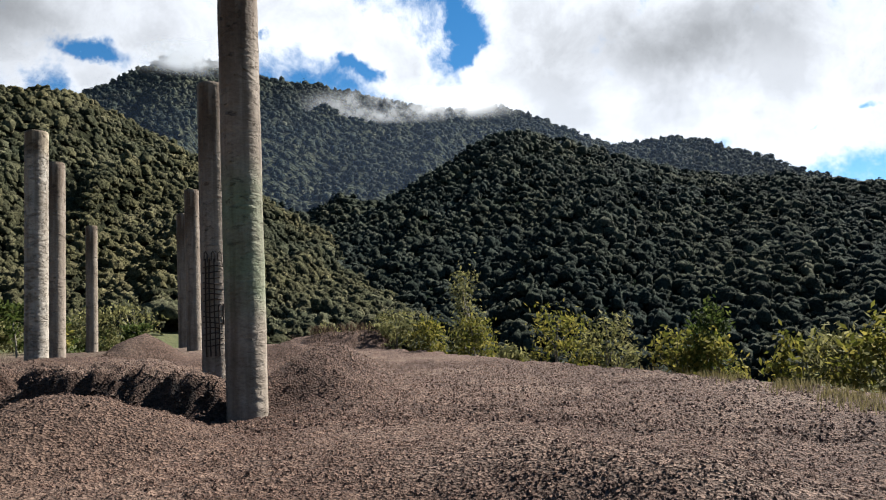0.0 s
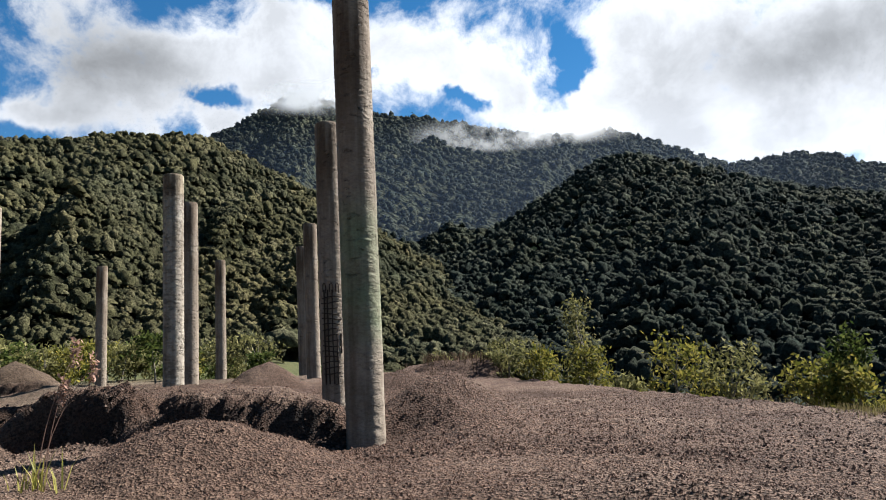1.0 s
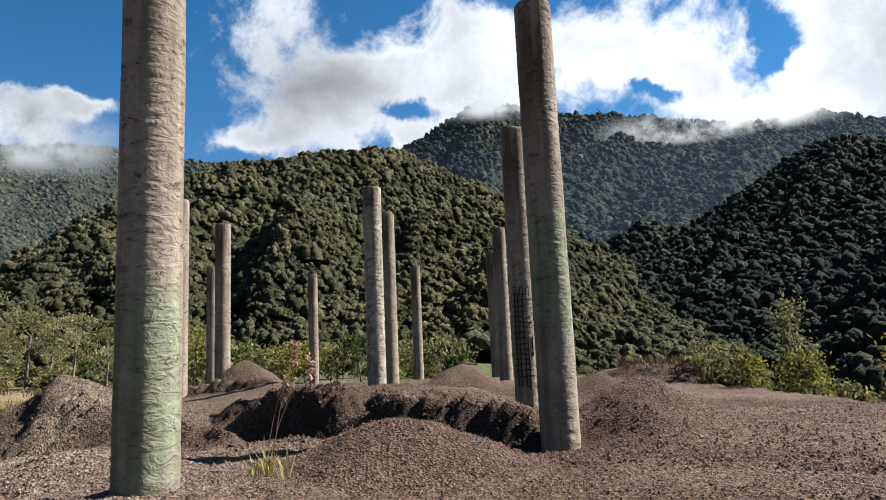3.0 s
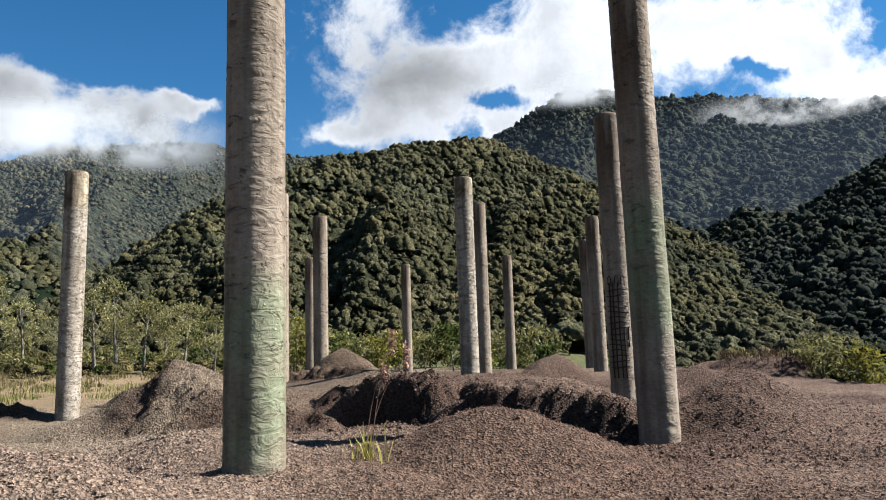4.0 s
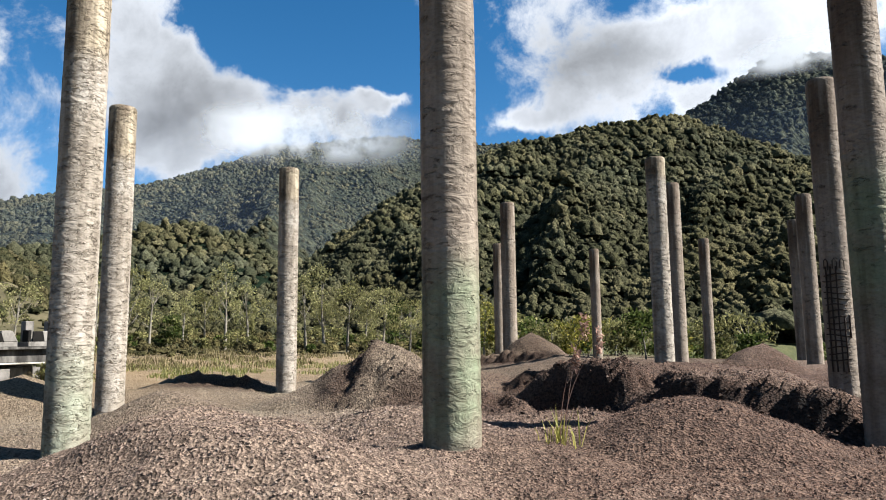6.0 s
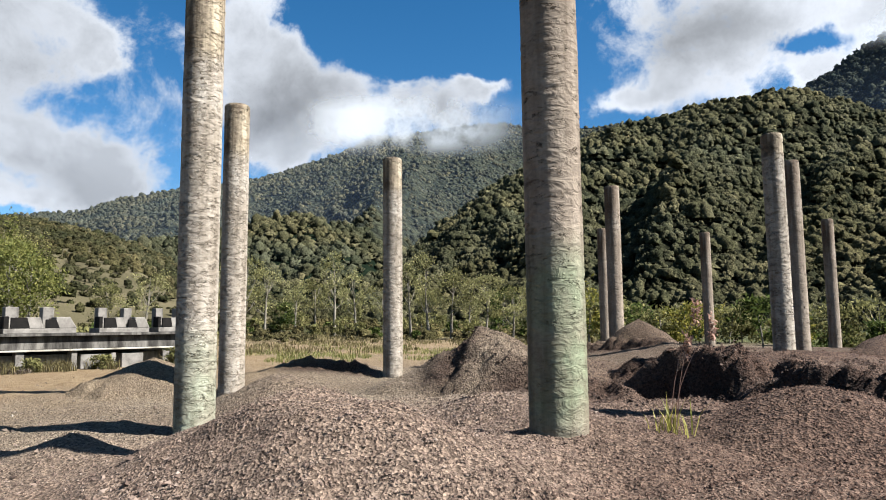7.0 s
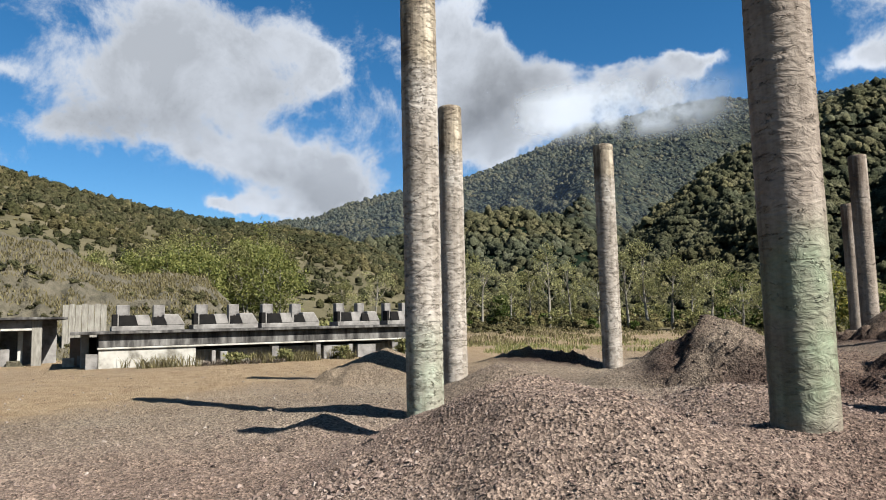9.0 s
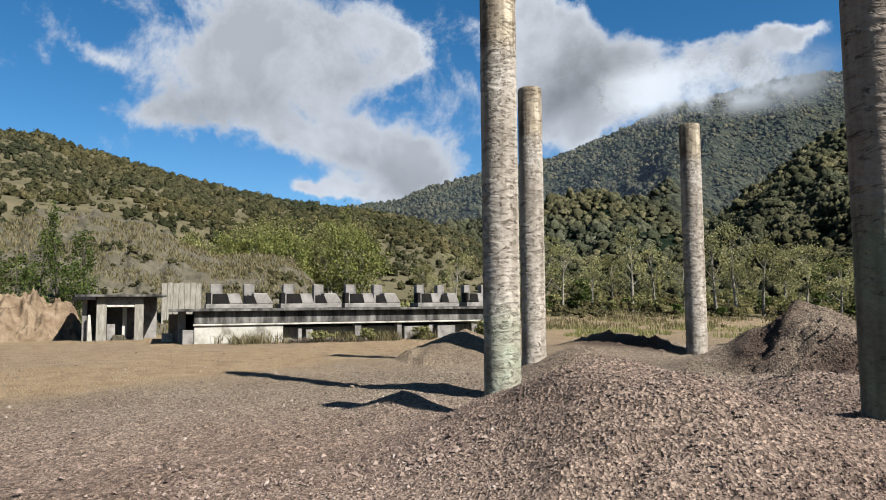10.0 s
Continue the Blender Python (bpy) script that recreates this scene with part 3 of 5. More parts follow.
def ground_height(x, y):
    x, y = np.asarray(x, float), np.asarray(y, float)
    p = np.stack([x.ravel(), y.ravel()], 1)
    n1 = fbm(p * 0.35, 4).reshape(x.shape)
    n2 = fbm(p * 1.3 + 40, 4).reshape(x.shape)
    n3 = fbm(p * 4.1 + 90, 3).reshape(x.shape)
    n4 = fbm(p * 11.0 + 150, 2).reshape(x.shape)
    z = 0.04 + 0.03 * n1
    pad = np.exp(-(((x + 5.5) / 7.5) ** 2 + ((y - 8.5) / 7.0) ** 2) ** 2)
    z = z + pad * (0.33 + 0.08 * n1)
    z = z + 0.4 * np.exp(-(((x + 14) / 14) ** 2 + ((y - 26) / 14) ** 2) ** 2)
    z = z + 0.42 * np.exp(-(((x + 13.3) / 5.5) ** 2 + ((y - 18.3) / 4.2) ** 2) ** 2)
    for hx, hy, rise, a, b, turn in HEAPS:
        c, s = cos(radians(turn)), sin(radians(turn))
        u, v = ((x - hx) * c + (y - hy) * s) / a, (-(x - hx) * s + (y - hy) * c) / b
        r = np.sqrt(u * u + v * v) * (1 + 0.28 * n2 + 0.12 * n3)
        z = z + rise * np.clip(1 - r / 1.7, 0, None) ** 1.1 * (1 - 0.12 * np.exp(-r * r * 6)) * 1.05
    for hx, hy, rise, a, b, turn in PITS:
        c, s = cos(radians(turn)), sin(radians(turn))
        u, v = ((x - hx) * c + (y - hy) * s) / a, (-(x - hx) * s + (y - hy) * c) / b
        z = z - rise * np.exp(-(u * u + v * v) ** 2)
    terrace = np.zeros(x.shape)
    for x0, y0, x1, y1, rise, back in BANKS:
        ln = math.hypot(x1 - x0, y1 - y0)
        c, s = (x1 - x0) / ln, (y1 - y0) / ln
        u = ((x - x0) * c + (y - y0) * s) / ln
        v = -(x - x0) * s + (y - y0) * c + 0.22 * n2 + 0.1 * n3
        ends = 1 / (1 + np.exp(np.clip(-u * 14, -50, 50))) / (1 + np.exp(np.clip((u - 1) * 14, -50, 50)))
        wall = np.exp(-((v - 0.05) / 0.45) ** 2) * ends
        z = z + wall * (0.15 * n3 + 0.13 * n4)
        terrace = np.maximum(terrace, rise * (1 + 0.2 * n1) / (1 + np.exp(np.clip(-v / 0.07, -50, 50))) * np.exp(-(np.clip(v, 0, None) / back) ** 2) * ends)
    z = z + terrace
    dist = np.hypot(x, y)
    left_side = 1 / (1 + np.exp(np.clip(-(np.degrees(np.arctan2(-x, y)) - 50) / 6, -50, 50)))
    z = z + 0.045 * np.clip(dist - 42, 0, 60) * left_side
    near = np.exp(-((x + 5) ** 2 + (y - 10) ** 2) / 600)
    z = z + near * (0.06 * n2 + 0.06 * n3 + 0.02 * n4)
    d = np.clip(edge_distance(x, y), 0, None)
    z = z - 22 * (1 - np.exp(-d / 45)) - 0.25 * np.clip(d, 0, 1)
    return z


def paleness(x, y):
    """Share of pale grey-tan: the yard's west, away from the dug earth; front-lit brightness painted in."""
    n = fbm(np.stack([x, y], 1) * 0.3 + 3, 3)
    west = 1 / (1 + np.exp(np.clip((x + 0.6 * y + 1.7 + 1.2 * n) * 1.3, -50, 50)))
    dug = 1 / (1 + np.exp(np.clip(-(y - 8.5 + n) * 1.1, -50, 50))) / (1 + np.exp(np.clip(-(x + 11.5 + 0.8 * np.clip(y - 10, 0, 14)) * 0.9, -50, 50)))
    return west * (1 - 0.85 * dug)


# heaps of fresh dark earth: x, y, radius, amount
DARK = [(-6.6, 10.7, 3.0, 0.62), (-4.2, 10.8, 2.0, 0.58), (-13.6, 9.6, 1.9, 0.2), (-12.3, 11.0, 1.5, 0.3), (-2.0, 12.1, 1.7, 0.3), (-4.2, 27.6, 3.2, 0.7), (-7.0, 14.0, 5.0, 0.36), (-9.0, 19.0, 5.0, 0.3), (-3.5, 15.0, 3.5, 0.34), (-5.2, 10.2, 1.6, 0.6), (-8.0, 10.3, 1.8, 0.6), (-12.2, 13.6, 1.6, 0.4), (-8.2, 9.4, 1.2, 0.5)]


def earth_shading(x, y):
    """Share of dark earth on banks and new heaps, plus shade painted on bank faces."""
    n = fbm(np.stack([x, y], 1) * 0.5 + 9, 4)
    earth_shade = np.zeros(len(x))
    # bank faces and feet: shade put into the colour
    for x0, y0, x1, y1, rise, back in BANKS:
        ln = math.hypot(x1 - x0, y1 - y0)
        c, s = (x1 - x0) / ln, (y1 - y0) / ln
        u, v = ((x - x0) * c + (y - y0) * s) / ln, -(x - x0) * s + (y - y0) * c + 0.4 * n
        earth_shade = np.maximum(earth_shade, np.exp(-((v + 0.25) / 0.6) ** 2) / (1 + np.exp(np.clip(-u * 14, -50, 50))) / (1 + np.exp(np.clip((u - 1) * 14, -50, 50))))
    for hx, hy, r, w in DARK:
        earth_shade = np.maximum(earth_shade, 0.65 * w * np.exp(-(np.hypot(x - hx, y - hy) / r * (1 + 0.4 * n)) ** 4))
    return earth_shade


def axis(lo, hi, step, far):
    core = np.arange(lo, hi + step / 2, step)
    grow = [step]
    while sum(grow) < far:
        grow.append(grow[-1] * 1.28)
    g = np.cumsum(grow)
    return np.concatenate([lo - g[::-1], core, hi + g])


def build_ground():
    xs, ys = axis(-20, 7, 0.1, 4200), axis(-2, 21, 0.1, 4200)
    X, Y = np.meshgrid(xs, ys)
    Z = ground_height(X, Y)
    nx, ny = len(xs), len(ys)
    idx = np.arange(nx * ny).reshape(ny, nx)
    faces = np.stack([idx[:-1, :-1], idx[:-1, 1:], idx[1:, 1:], idx[1:, :-1]], -1).reshape(-1, 4)
    ob = mesh_ob("ground", np.stack([X, Y, Z], -1).reshape(-1, 3), faces, MAT_GROUND, smooth=True)
    x, y = X.ravel(), Y.ravel()
    n = fbm(np.stack([x, y], 1) * 0.16, 4)
    gravel = np.exp(-(((x + 4) / 13.5) ** 2 + ((y - 10) / 13) ** 2) ** 3)
    left = 1 / (1 + np.exp(np.clip((x + 15.8 + 0.5 * y - 5 * n) * 0.6, -50, 50)))
    grey = paleness(x, y)
    earth_shade = earth_shading(x, y)
    rx, ry = -30.0 + 12.0, 3.5 + 9.0
    t = np.clip(((x + 12) * rx + (y + 9) * ry) / (rx * rx + ry * ry), -0.5, 1.4)
    road = np.exp(-((np.hypot(x + 12 - t * rx, y + 9 - t * ry) + 1.2 * n) / 2.4) ** 4)
    n5 = fbm(np.stack([x, y], 1) * 0.7 + 31, 4)
    bank = np.exp(-(((x + 37) / 6) ** 2 + ((y + 15) / 6) ** 2) ** 2)
    dirt = np.clip(bank + left * (0.78 + 0.5 * n5) * (1.0 - 0.3 * gravel) + 0.85 * road, 0, 1)
    grass = np.clip((np.hypot(x, y) - 50) / 16, 0, 1)
    for nm, val in (("dirt", dirt), ("grass", grass), ("earth_shade", earth_shade * 0.85), ("grey", grey)):
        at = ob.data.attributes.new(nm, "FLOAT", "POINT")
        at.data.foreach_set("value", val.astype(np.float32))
    return tagged(ob, "grey-brown crushed gravel yard with heaps and yellow dirt", "ground", kind="structure")


build_ground()

# ---------------------------------------------------------------- mountains
rng = np.random.default_rng(7)


def icosphere(sub):
    bm = bmesh.new()
    bmesh.ops.create_icosphere(bm, subdivisions=sub, radius=1.0)
    v = np.array([p.co[:] for p in bm.verts])
    f = np.array([[q.index for q in p.verts] for p in bm.faces])
    bm.free()
    return v, f


def upper(sub, cut=-0.12):
    v, f = icosphere(sub)
    keep = v[f].mean(1)[:, 2] > cut
    f = f[keep]
    used = np.unique(f)
    remap = -np.ones(len(v), int)
    remap[used] = np.arange(len(used))
    return v[used], remap[f]


LOBE = upper(1, -0.45)


def crowns(name, places, sizes, mat, lobes, tufts, label, squash=1.1):
    """Many tree crowns, each a cluster of lumpy lobes with a few leaf tufts, joined in one mesh."""
    n = len(places)
    tint = np.clip(rng.beta(1.7, 2.0, n) + 0.3 * fbm(places * 0.02, 3), 0, 1)
    st = np.stack([rng.uniform(0.8, 1.25, n), rng.uniform(0.8, 1.25, n), squash * rng.uniform(0.65, 1.2, n)], 1) * sizes[:, None]
    if lobes > 1:
        d = rng.normal(size=(n, lobes, 3))
        d[..., 2] = np.abs(d[..., 2]) * 0.8
        d /= np.linalg.norm(d, axis=2, keepdims=True)
        d[:, 0] = (0, 0, 0.5)
        c = (places[:, None] + d * st[:, None] * rng.uniform(0.45, 0.72, (n, lobes, 1))).reshape(-1, 3)
        ls = (st[:, None] * rng.uniform(0.4, 0.72, (n, lobes, 1)) * (3.4 / lobes) ** 0.4).reshape(-1, 3)
        tl = (np.repeat(tint, lobes) + rng.normal(0, 0.1, n * lobes)).clip(0, 1)
    else:
        c, ls, tl = places, st, tint
    bv, bf = LOBE
    m, k = len(c), len(bv)
    V = np.repeat(bv[None], m, 0) * (1 + rng.uniform(-0.38, 0.38, (m, k, 1)))
    V = (V * ls[:, None] + c[:, None]).reshape(-1, 3)
    F = (bf[None] + (np.arange(m) * k)[:, None, None]).reshape(-1, 3)
    val = np.repeat(tl, k)
    if tufts:
        d = rng.normal(size=(m, tufts, 3))
        d[..., 2] = np.abs(d[..., 2]) * 1.1 - 0.2
        d /= np.linalg.norm(d, axis=2, keepdims=True)
        q = d * rng.uniform(0.92, 1.15, (m, tufts, 1)) * ls[:, None] + c[:, None]
        a = np.cross(d, rng.normal(size=d.shape))
        a /= np.linalg.norm(a, axis=2, keepdims=True)
        e = np.cross(d, a)
        a, e = a + d * rng.normal(0, 0.4, (m, tufts, 1)), e + d * rng.normal(0, 0.4, (m, tufts, 1))
        s = (ls[:, :1] * rng.uniform(0.16, 0.4, (m, tufts)))[..., None]
        T = np.stack([q + a * s, q - a * s * 0.7 + e * s * 0.8, q - a * s * 0.3 - e * s], 2).reshape(-1, 3)
        F = np.concatenate([F, len(V) + np.arange(len(T)).reshape(-1, 3)])
        V = np.concatenate([V, T])
        val = np.concatenate([val, np.repeat(tl, tufts * 3)])
    ob = mesh_ob(name, V, F, mat, smooth=True)
    at = ob.data.attributes.new("tint", "FLOAT", "POINT")
    at.data.foreach_set("value", val.astype(np.float32))
    return tagged(ob, label, "forest", kind="stuff")


def hill(name, ridge, d_ridge, d_base, z_base, gully, power, mat, label, cols=160, rws=44, seed=0, lower=0.3, rough=0.0):
    """A mountainside that rises to a ridge given as (azimuth, elevation) in degrees, seen from the yard. Returns a sampler of its surface."""
    az = np.array([p[0] for p in ridge], float)
    el = np.array([p[1] for p in ridge], float)
    order = np.argsort(az)
    az, el = az[order], el[order]
    A = np.linspace(az[0], az[-1], cols)

    def surface(a, s):
        e = np.interp(a, az, el)
        dr = np.interp(a, az, d_ridge[order]) if isinstance(d_ridge, np.ndarray) else d_ridge
        top = EYE + dr * np.tan(np.radians(e - lower))
        ss = np.clip(s, 0, 1)
        d = d_base + (dr - d_base) * s
        p = np.stack([a * 0.16 + seed, s * 1.7 + 3 * np.sin(a * 0.05)], 1)
        spur = 1 - 2 * np.abs(fbm(np.stack([a * 0.11 + 2 * seed + 1.4 * ss, ss * 0.55 + seed], 1), 3)) ** 0.8
        n = (0.5 * fbm(p, 4) + 0.75 * (spur - 0.4)) * gully * np.clip(4 * ss * (1 - ss), 0, 1)
        if rough:
            n = n + rough * fbm(np.stack([a * 1.6 + seed, s * 5], 1), 4) * np.clip(6 * ss, 0, 1)
        z = z_base + (top - z_base) * ss ** power + n * (top - z_base)
        z = np.where(s > 1, top - (s - 1) * (top - z_base) * 1.2, z)
        return np.stack([-np.sin(np.radians(a)) * d, np.cos(np.radians(a)) * d, z], 1)

    S = np.concatenate([np.linspace(0, 1, rws), [1.1, 1.3]])
    AA, SS = np.meshgrid(A, S)
    V = surface(AA.ravel(), SS.ravel())
    idx = np.arange(len(V)).reshape(AA.shape)
    faces = np.stack([idx[:-1, :-1], idx[:-1, 1:], idx[1:, 1:], idx[1:, :-1]], -1).reshape(-1, 4)
    tagged(mesh_ob(name, V, faces, mat, smooth=True), label, "mountain", kind="structure")

    def sample(n, lo=0.0, hi=1.0, a_lo=None, a_hi=None):
        # even over the slope's area
        a = rng.uniform(az[0] if a_lo is None else a_lo, az[-1] if a_hi is None else a_hi, n * 3)
        s = rng.uniform(lo, hi, n * 3)
        d = d_base + (np.max(d_ridge) - d_base) * s
        keep = rng.uniform(0, 1, n * 3) < d / d.max()
        return surface(a[keep][:n], s[keep][:n])
    return sample


R_BACK = [(37, 15.2), (33, 15.4), (29.8, 16.3), (27.4, 17.1), (23.7, 19.1), (21.2, 20.4), (17.8, 20.3), (13.9, 19.2), (9.8, 18.7), (6.0, 17.8), (2.3, 17.1), (-1.5, 16.4), (-5.3, 16.6), (-9.0, 15.2), (-11.7, 13.9), (-14.7, 12.5), (-17, 12.6), (-19.1, 12.75), (-21.2, 12.3), (-23.5, 11.2), (-25.8, 10.3), (-28.4, 8.9), (-30.8, 7.9), (-34, 7.2), (-60, 6)]
R_RIGHT = [(14, 2.5), (8.3, 6.6), (4.8, 8.7), (1.8, 10.5), (-1.6, 12.3), (-4.2, 13.6), (-6.1, 14.2), (-8.4, 13.8), (-12.9, 12.3), (-16.4, 10.9), (-19.3, 9.9), (-23.4, 8.8), (-27.2, 8.5), (-30.8, 7.6), (-34, 7.0), (-70, 6)]
R_LEFT = [(64, 2.5), (58, 6.5), (55.8, 8.3), (51.9, 11.0), (49.1, 12.5), (44.5, 14.6), (41.6, 15.4), (36.8, 16.3), (33.9, 17.0), (29.6, 17.0), (26.8, 16.5), (23.5, 14.9), (20.7, 13.5), (18.7, 12.3), (15.5, 10.3), (11.1, 7.2), (7.7, 5.2), (2, 1)]
R_FAR = [(120, 8), (95, 7.5), (84, 8.8), (80.9, 10.0), (76.5, 11.0), (71, 12.0), (67.4, 13.2), (63.7, 14.6), (61.5, 15.7), (58.4, 15.9), (55.5, 16.3), (52, 16.8), (48.7, 16.4), (43.7, 16.0), (38.7, 16.3), (30, 15.5)]
R_SLOPE = [(150, 14), (112.8, 12.4), (110.4, 12.5), (107.5, 11.8), (103.6, 10.9), (100.3, 10), (96.5, 9.3), (92, 8.5), (86.6, 8.0), (83.8, 7.5), (80, 6.6), (76, 4.6), (70, 2.6), (62, 1.0)]

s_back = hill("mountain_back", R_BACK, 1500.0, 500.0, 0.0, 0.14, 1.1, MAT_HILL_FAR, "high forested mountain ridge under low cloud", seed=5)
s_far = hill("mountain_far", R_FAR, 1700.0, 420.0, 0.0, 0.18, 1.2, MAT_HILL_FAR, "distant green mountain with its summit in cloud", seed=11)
s_right = hill("mountain_right", R_RIGHT, 650.0, 200.0, -22.0, 0.12, 1.0, MAT_HILL_SHADE, "steep forested hillside", seed=2)
s_left = hill("mountain_left", R_LEFT, 680.0, 170.0, -4.0, 0.15, 1.0, MAT_HILL, "rounded forested hill", seed=8)
s_slope = hill("meadow_slope", R_SLOPE, 420.0, 75.0, 0.5, 0.05, 1.0, MAT_MEADOW, "dry grassy slope with scattered scrub", seed=3)


def clad(name, sample, n, lo, hi, s_lo, s_hi, mat, lobes, tufts, label, **kw):
    p = sample(n, lo, hi, **kw)
    far = np.hypot(p[:, 0], p[:, 1])
    sz = (s_lo + (s_hi - s_lo) * rng.beta(1.3, 2.2, len(p))) * (0.5 + 0.5 * far / far.max())
    p[:, 2] += sz * rng.uniform(-0.1, 0.7, len(p))
    return crowns(name, p, sz, mat, lobes, tufts, label)


R_FOOT = [(92, 4.0), (82, 6.0), (76, 7.3), (71.5, 8.3), (67.1, 9.1), (63.5, 8.3), (60.7, 6.8), (56, 5.0), (48, 3.0)]
s_foot = hill("mountain_foot", R_FOOT, 620.0, 330.0, 0.0, 0.1, 1.0, MAT_HILL_SHADE, "forested foothill below the distant mountain, cloud shade in its colour", seed=17)
clad("forest_right", s_right, 4200, 0.0, 0.4, 2.0, 6.4, MAT_FOREST_SHADE, 5, 2, "dense tree canopy on the lower hillside, cloud shade in its colour", a_lo=-38)
clad("forest_right_top", s_right, 7200, 0.38, 1.0, 2.2, 6.6, MAT_FOREST_SHADE, 3, 2, "dense tree canopy on the upper hillside, cloud shade in its colour", a_lo=-38)
clad("forest_left", s_left, 6600, 0.0, 0.4, 1.6, 5.0, MAT_FOREST, 5, 3, "dense olive-green tree canopy at the foot of the rounded hill")
clad("forest_left_top", s_left, 7800, 0.38, 1.0, 2.1, 6.5, MAT_FOREST, 3, 2, "dense dark green tree canopy on the rounded hill")
clad("forest_back", s_back, 13000, 0.02, 1.0, 3.0, 8.5, MAT_FOREST_SHADE, 1, 8, "dense forest on the high ridge", a_lo=-38, a_hi=40)
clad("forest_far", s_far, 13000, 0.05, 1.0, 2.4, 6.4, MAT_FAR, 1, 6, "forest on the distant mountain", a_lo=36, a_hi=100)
clad("forest_foot", s_foot, 3400, 0.0, 1.0, 2.4, 6.0, MAT_FOREST, 2, 3, "dark trees at the foot of the distant mountain", a_lo=48, a_hi=92)
clad("scrub_slope", s_slope, 6000, 0.3, 1.0, 0.5, 2.7, MAT_SCRUB, 1, 8, "green scrub and small trees on the dry slope", a_lo=62, a_hi=122)

clad("scrub_slope_foot", s_slope, 900, 0.04, 0.32, 0.35, 1.9, MAT_SCRUB, 2, 8, "scattered green bushes on the foot of the dry slope", a_lo=62, a_hi=122)

az, d = np.radians(rng.uniform(-4, 26, 800)), rng.uniform(150, 520, 800)
x, y = -np.sin(az) * d, np.cos(az) * d
crowns("forest_valley", np.stack([x, y, ground_height(x, y) + 2], 1), rng.uniform(2.5, 5.5, 800), MAT_FOREST, 4, 3, "dark trees on the valley floor")

R_SPOIL = [(122, 5.0), (112.6, 6.3), (110.6, 7.1), (107.3, 7.4), (103.5, 6.65), (99.8, 4.95), (98.1, 4.3), (95.1, 4.5), (92.5, 4.1), (90.9, 2.4), (89, 0.2)]
s_spoil = hill("spoil_heap", R_SPOIL, 62.0, 40.0, -0.3, 0.06, 0.85, MAT_SPOIL, "tall heap of grey crushed rock with thin grass", 300, 60, seed=21, rough=0.05)

R_CUT = [(150, 2.0), (125, 1.2), (116, 0.9), (112.4, 0.6), (110.7, 0.75), (109.2, 0.35), (108.4, 0.0), (107.9, -0.9), (107.5, -2.2)]
hill("earth_bank", R_CUT, 41.5, 37.6, -0.2, 0.5, 0.7, MAT_BANK, "rough cut bank of yellow-brown earth", 420, 60, seed=31, lower=0.1, rough=0.4)

# ---------------------------------------------------------------- columns
RAD, DENTS = 0.30, 150


def column(x, y, top, mat, label, seams, detail=True, seed=0):
    base = float(ground_height(np.array([x]), np.array([y]))[0])
    lo = base - 0.5
    nu, nv = (80, 320) if detail == 2 else (40, 220) if detail else (32, 90)
    th = np.linspace(0, 2 * pi, nu, endpoint=False)
    zz = np.linspace(lo, top, nv)
    TH, ZZ = np.meshgrid(th, zz)
    t1, z1 = TH.ravel(), ZZ.ravel()
    slow = fbm(np.stack([np.cos(t1), np.sin(t1), z1 * 0.9 + seed * 7], 1) * 1.2, 3)
    p = np.stack([np.cos(t1) * 2.2, np.sin(t1) * 2.2, z1 * 9 + seed * 31], 1)
    r = RAD + 0.007 * slow + 0.003 * fbm(p, 3)
    # short creases left by the sheet formwork
    rs = np.random.default_rng(100 + seed)
    for k in range(DENTS if detail else 60):
        ct, cz = rs.uniform(0, 2 * pi), rs.uniform(base, top)
        w, h, dep = rs.uniform(0.12, 0.42), rs.uniform(0.014, 0.03), rs.uniform(0.003, 0.011) * rs.choice([1, 1, -0.7])
        sel = np.abs(z1 - cz) < 0.16
        dt = (t1[sel] - ct + pi) % (2 * pi) - pi
        dz = z1[sel] - cz - dt * 0.3 * rs.uniform(-0.35, 0.35) - 0.02 * np.sin(dt * 9 + k)
        r[sel] -= dep * np.exp(-(dt / w) ** 2 - (dz / h) ** 2) - 0.6 * dep * np.exp(-(dt / w) ** 2 - ((dz - 1.7 * h) / h) ** 2)
    for s in seams:
        wob = s + 0.012 * np.sin(TH.ravel() * 2 + seed)
        r = r - 0.006 * np.exp(-((ZZ.ravel() - wob) / 0.012) ** 2) + 0.003 * np.exp(-((ZZ.ravel() - wob - 0.03) / 0.02) ** 2)
    r = r - 0.03 * np.clip((ZZ.ravel() - top + 0.05) / 0.05, 0, 1) ** 2
    V = np.stack([np.cos(TH).ravel() * r, np.sin(TH).ravel() * r, ZZ.ravel() - base], 1)
    idx = np.arange(nu * nv).reshape(nv, nu)
    nxt = np.roll(idx, -1, 1)
    F = np.stack([idx[:-1], nxt[:-1], nxt[1:], idx[1:]], -1).reshape(-1, 4).tolist()
    V = V.tolist()
    root = new("concrete_column")
    root.location = (x, y, base)
    tagged(root, label, "column", "concrete columns in the yard", "thing")
    mesh_ob("shaft", V, F, mat, root, smooth=True)
    # broken cement cap
    bm = bmesh.new()
    ring = []
    rr = random.Random(seed)
    for k in range(24):
        a = 2 * pi * k / 24
        ring.append(bm.verts.new((cos(a) * 0.272, sin(a) * 0.272, top - base - 0.012 + rr.uniform(0, 0.012))))
    mid = bm.verts.new((0, 0, top - base + 0.02))
    for k in range(24):
        bm.faces.new((ring[k], ring[(k + 1) % 24], mid))
    part("cap", bm, mat, root)
    return root, base


